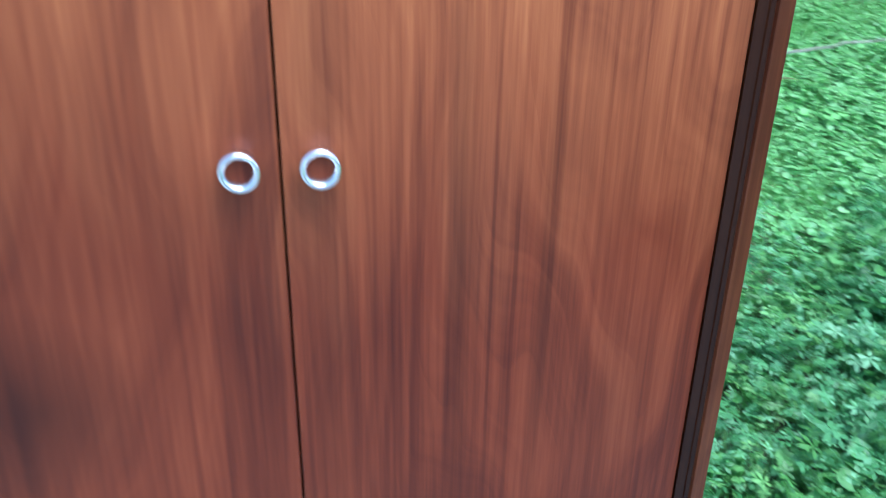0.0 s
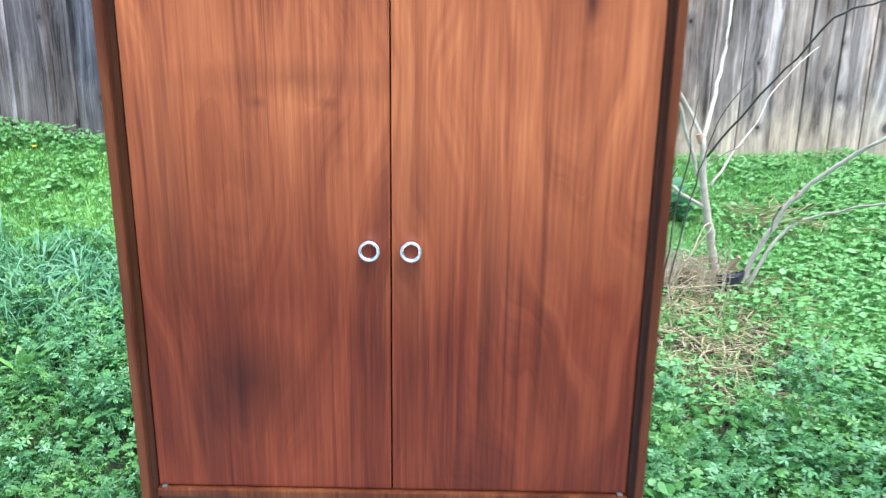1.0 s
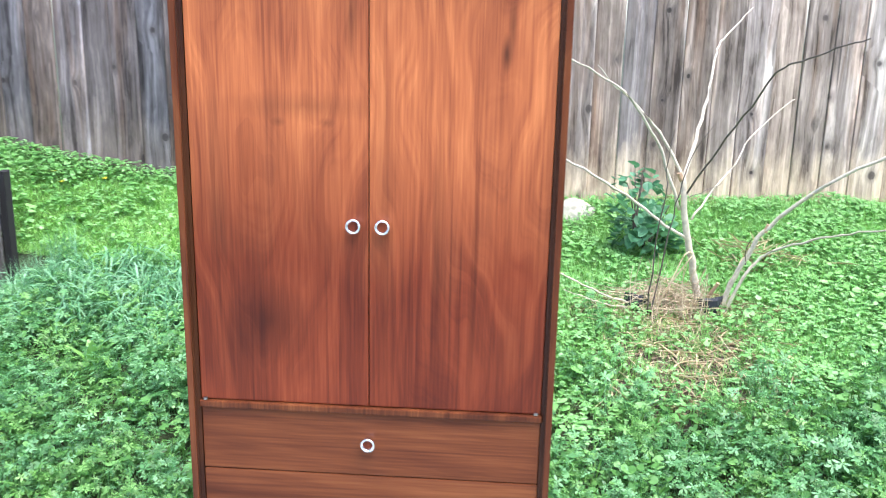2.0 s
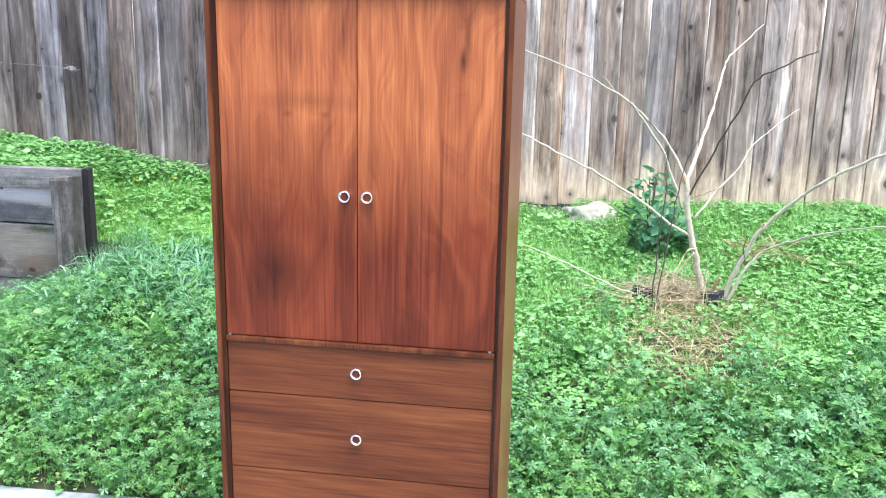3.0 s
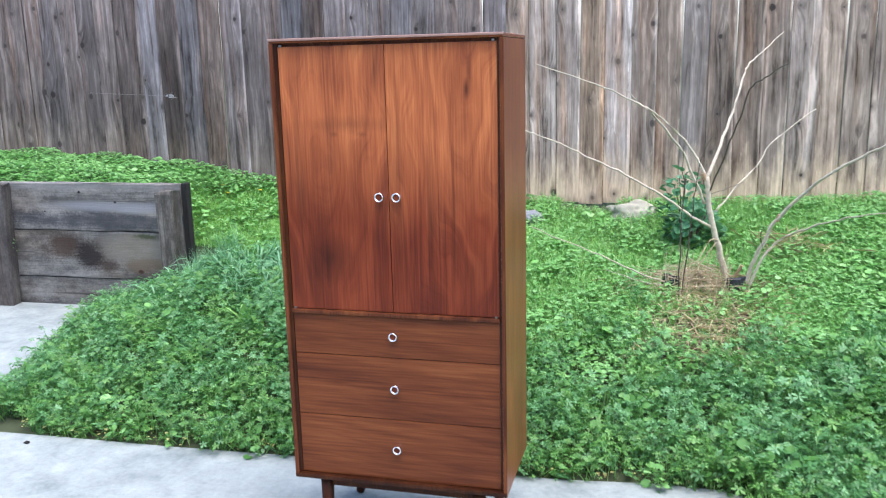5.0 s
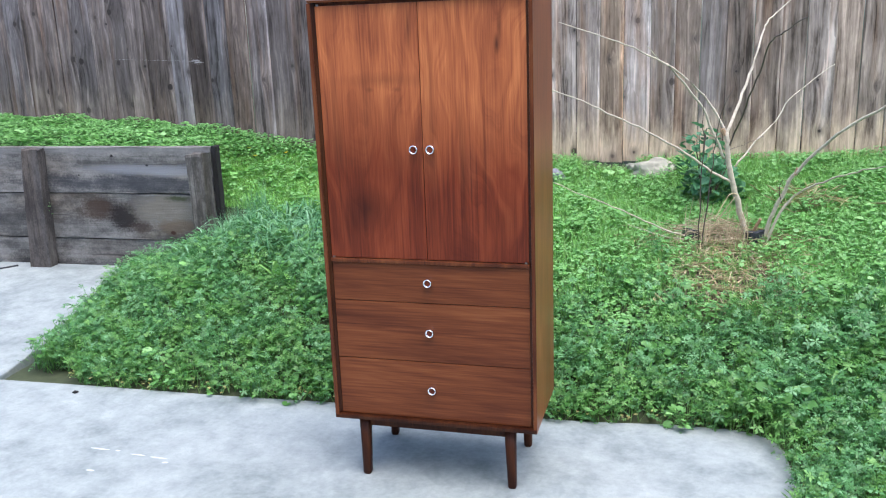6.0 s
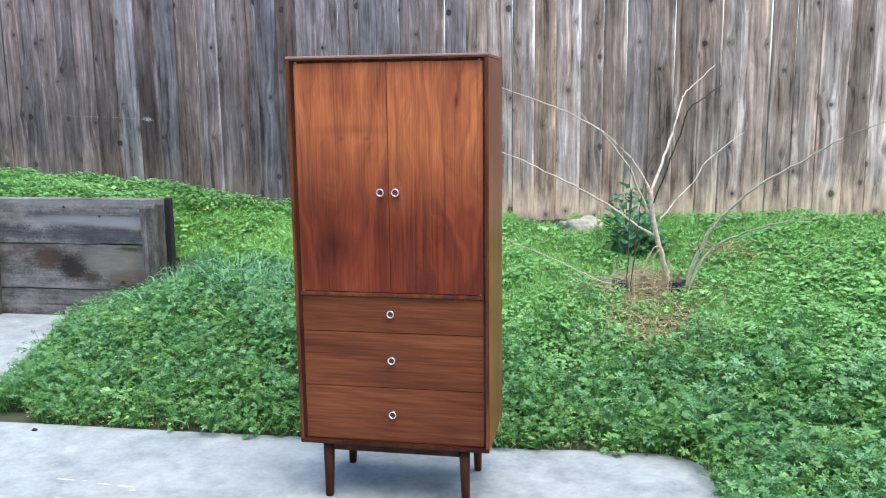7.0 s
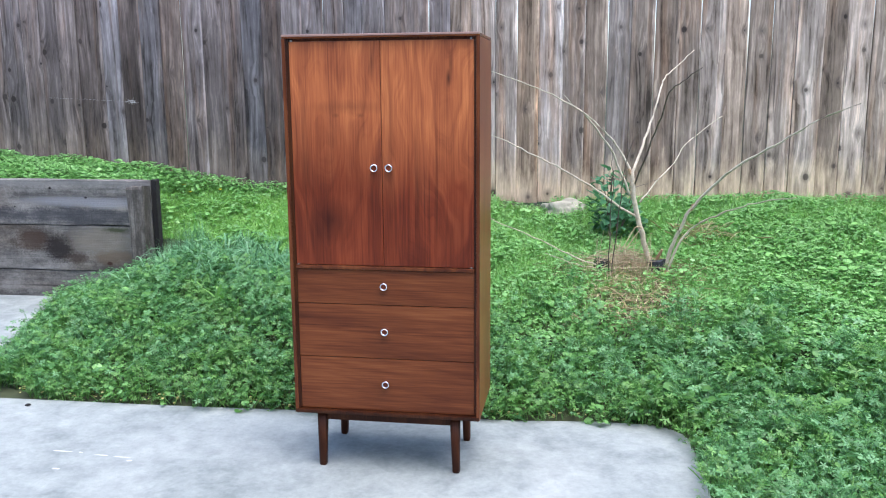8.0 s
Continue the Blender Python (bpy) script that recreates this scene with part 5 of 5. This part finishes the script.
def dock(x, y, h, seed, n=7):
    """A rosette of long upright pale leaves."""
    rng = random.Random(seed)
    d = thing("dock_plant", "pale yellow-green upright dock leaves among the weeds", "weed", group="dock plants in the bed")
    at = Vector(on_land(x, y))
    for i in range(n):
        a, lean = 6.283 * i / n + rng.uniform(-0.4, 0.4), rng.uniform(0.1, 0.6)
        hh = h * rng.uniform(0.6, 1.05)
        bm = bmesh.new()
        dirv = Vector((math.cos(a), math.sin(a), 0))
        sidev = Vector((-math.sin(a), math.cos(a), 0))
        rows = []
        for j, (t, w) in enumerate(((0, 0.004), (0.3, 0.016), (0.6, 0.02), (0.85, 0.012), (1.0, 0.002))):
            c = at + dirv * (hh * lean * t * t) + Vector((0, 0, hh * t * (1 - 0.25 * lean * t)))
            rows.append([bm.verts.new(c - sidev * w), bm.verts.new(c + Vector((0, 0, -0.3 * w)) - dirv * 0.3 * w), bm.verts.new(c + sidev * w)])
        for p, q in zip(rows, rows[1:]):
            for j in range(2):
                bm.faces.new((p[j], p[j + 1], q[j + 1], q[j]))
        part("leaf", bm, M_grass, d)


dock(-1.31, 1.49, 0.2, 3, 5)
dock(-1.19, 1.44, 0.13, 4, 5)


def flower(x, y, h, seed):
    f = thing("yellow_flower", "small yellow flower on a thin stalk in the weeds", "flower", group="yellow flowers by the fence")
    b = Vector(on_land(x, y))
    part("stalk", tube(bmesh.new(), [b, b + Vector((0.005, 0, h * 0.5)), b + Vector((0, 0.004, h))], 0.002, 0.0015, 5), M_weed, f)
    bm = bmesh.new()
    for i in range(12):
        a = 6.283 * i / 12
        m = Matrix.Translation(b + Vector((0, 0.004, h))) @ Euler((0.5, -0.35, a)).to_matrix().to_4x4()
        bm.faces.new([bm.verts.new(m @ Vector(p)) for p in ((0, 0, 0), (0.010, 0.004, 0.001), (0.018, 0, 0), (0.010, -0.004, 0.001))])
    part("blossom", bm, M_flower, f, "yellow petals")


flower(-3.23, 3.02, 0.05, 1)
flower(-2.22, 3.02, 0.06, 2)
flower(-2.15, 2.96, 0.05, 3)
flower(-1.95, 3.05, 0.06, 4)


# ---- the fence, board by board ----
def fence():
    rng = random.Random(21)
    fen = thing("fence", "tall weathered grey board fence with knots and narrow gaps", "fence", kind="structure")
    right = [0.086, 0.24, 0.397, 0.569, 0.724, 0.88, 1.042, 1.204, 1.369, 1.517, 1.691, 1.837, 1.997, 2.156, 2.335, 2.484, 2.649]
    left = [-3.662, -3.502, -3.354, -3.192, -2.988, -2.828, -2.661, -2.494, -2.329, -2.156, -2.003, -1.842, -1.681]
    joints = list(left)
    while joints[-1] < 0.086 - 0.2:
        joints.append(joints[-1] + rng.uniform(0.145, 0.172))
    joints += right
    while joints[-1] < 6.5:
        joints.append(joints[-1] + rng.uniform(0.145, 0.172))
    while joints[0] > -8.0:
        joints.insert(0, joints[0] - rng.uniform(0.145, 0.172))
    # tone and warmth of the boards that stand apart, by the joint each begins at
    tones = {-3.662: (0.47, 0.25), -3.502: (0.40, 0.1), -3.354: (0.44, 0.3), -3.192: (0.38, 0.4), -2.988: (0.53, -0.5), -2.828: (0.33, 0.5), -2.661: (0.42, -0.5), -2.494: (0.43, 0.8), -2.329: (0.48, 0.0),
             -2.156: (0.41, 0.15), -2.003: (0.43, 0.15), -1.842: (0.38, -0.7), -1.681: (0.35, 0.4), 0.086: (0.56, 0.1), 0.24: (0.52, 1.0), 0.397: (0.65, -0.2), 0.569: (0.49, 0.3), 0.724: (0.48, 0.6),
             0.88: (0.47, -0.2), 1.042: (0.45, 0.4), 1.204: (0.48, 0.5), 1.369: (0.52, 0.4), 1.517: (0.60, 0.1), 1.691: (0.62, 0.6), 1.837: (0.52, 0.4), 1.997: (0.53, 0.2), 2.156: (0.61, 0.1), 2.335: (0.46, 0.6), 2.484: (0.69, 0.2)}
    for a, b in zip(joints, joints[1:]):
        gap = {1.369: 0.0035, 1.517: 0.0055, 1.837: 0.0045}.get(a, 0.0012)
        w = (b - a) - gap
        xm = (a + b) / 2 + gap / 2
        foot = float(land(xm, FENCE_Y)) - 0.03 + (0.045 if 0.15 < xm < 0.6 else 0.0) + rng.uniform(-0.01, 0.01)
        h = 1.86 + rng.uniform(-0.01, 0.01)
        bm = bmesh.new()
        box(bm, -w / 2, w / 2, 0, 0.022, 0, h)
        es = [e for e in bm.edges if abs(e.verts[0].co.z - e.verts[1].co.z) > 0.5]
        bmesh.ops.bevel(bm, geom=es, offset=0.0035, segments=1, affect="EDGES")
        bmesh.ops.subdivide_edges(bm, edges=[e for e in bm.edges if abs(e.verts[0].co.z - e.verts[1].co.z) > 0.5], cuts=10)
        cup, sway = rng.uniform(-0.008, 0.008), rng.uniform(0, 6.28)
        for v in bm.verts:
            v.co.x += 0.0016 * math.sin(sway + 3.1 * v.co.z) + rng.uniform(-0.0007, 0.0007)
            v.co.y += cup * (1 if v.co.x > 0 else -1)
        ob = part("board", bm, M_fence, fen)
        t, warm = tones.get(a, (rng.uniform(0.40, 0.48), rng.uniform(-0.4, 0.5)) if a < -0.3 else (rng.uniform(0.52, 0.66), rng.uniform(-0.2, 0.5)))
        # left boards take a darker grey that has that run's shade in it
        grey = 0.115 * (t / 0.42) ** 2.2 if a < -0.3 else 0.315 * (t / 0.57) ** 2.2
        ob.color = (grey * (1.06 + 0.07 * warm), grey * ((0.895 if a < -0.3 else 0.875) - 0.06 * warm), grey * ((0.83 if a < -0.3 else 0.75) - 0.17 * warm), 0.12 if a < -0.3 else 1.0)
        ob.location = (xm, FENCE_Y + rng.uniform(-0.008, 0.008), foot)
        ob.rotation_euler = (rng.uniform(-0.004, 0.004), rng.uniform(-0.003, 0.003), rng.uniform(-0.015, 0.015) + (0.03 if xm < -0.9 else 0.0))
    for z in (0.12, 1.72):
        part("rail", boxed(-8, 6.5, FENCE_Y + 0.03, FENCE_Y + 0.07, 0.62 + z - 0.045, 0.62 + z + 0.045), M_post, fen)


fence()


def web():
    rng = random.Random(2)
    w = thing("spider_web", "small dusty white web with one long strand on the fence", "spider web")
    y = FENCE_Y - 0.022
    bm = bmesh.new()
    for i in range(26):
        a, r = rng.uniform(0, 6.283), rng.uniform(0.012, 0.05)
        c = Vector((-2.752, y, 1.368))
        tube(bm, [c + Vector((rng.uniform(-0.02, 0.02), 0, rng.uniform(-0.012, 0.012))), c + Vector((r * math.cos(a) * 1.3, -0.004, r * math.sin(a) * 0.7))], 0.0009, 0.0005, 3)
    part("web_patch", bm, M_web, w)
    part("strand", tube(bmesh.new(), [(-3.45, y, 1.40), (-3.1, y, 1.385), (-2.76, y, 1.368)], 0.0004, 0.0005, 4), M_web, w)


web()


def cable():
    c = thing("cable", "thin black cable lying on the concrete by the plank wall", "cable")
    part("cord", tube(bmesh.new(), [(-3.62, 2.18, 0.062), (-3.74, 2.06, 0.058), (-3.9, 1.93, 0.053), (-4.2, 1.86, 0.05), (-4.7, 1.9, 0.052)], 0.006, 0.006, 7), M_black, c, smooth=True)


cable()
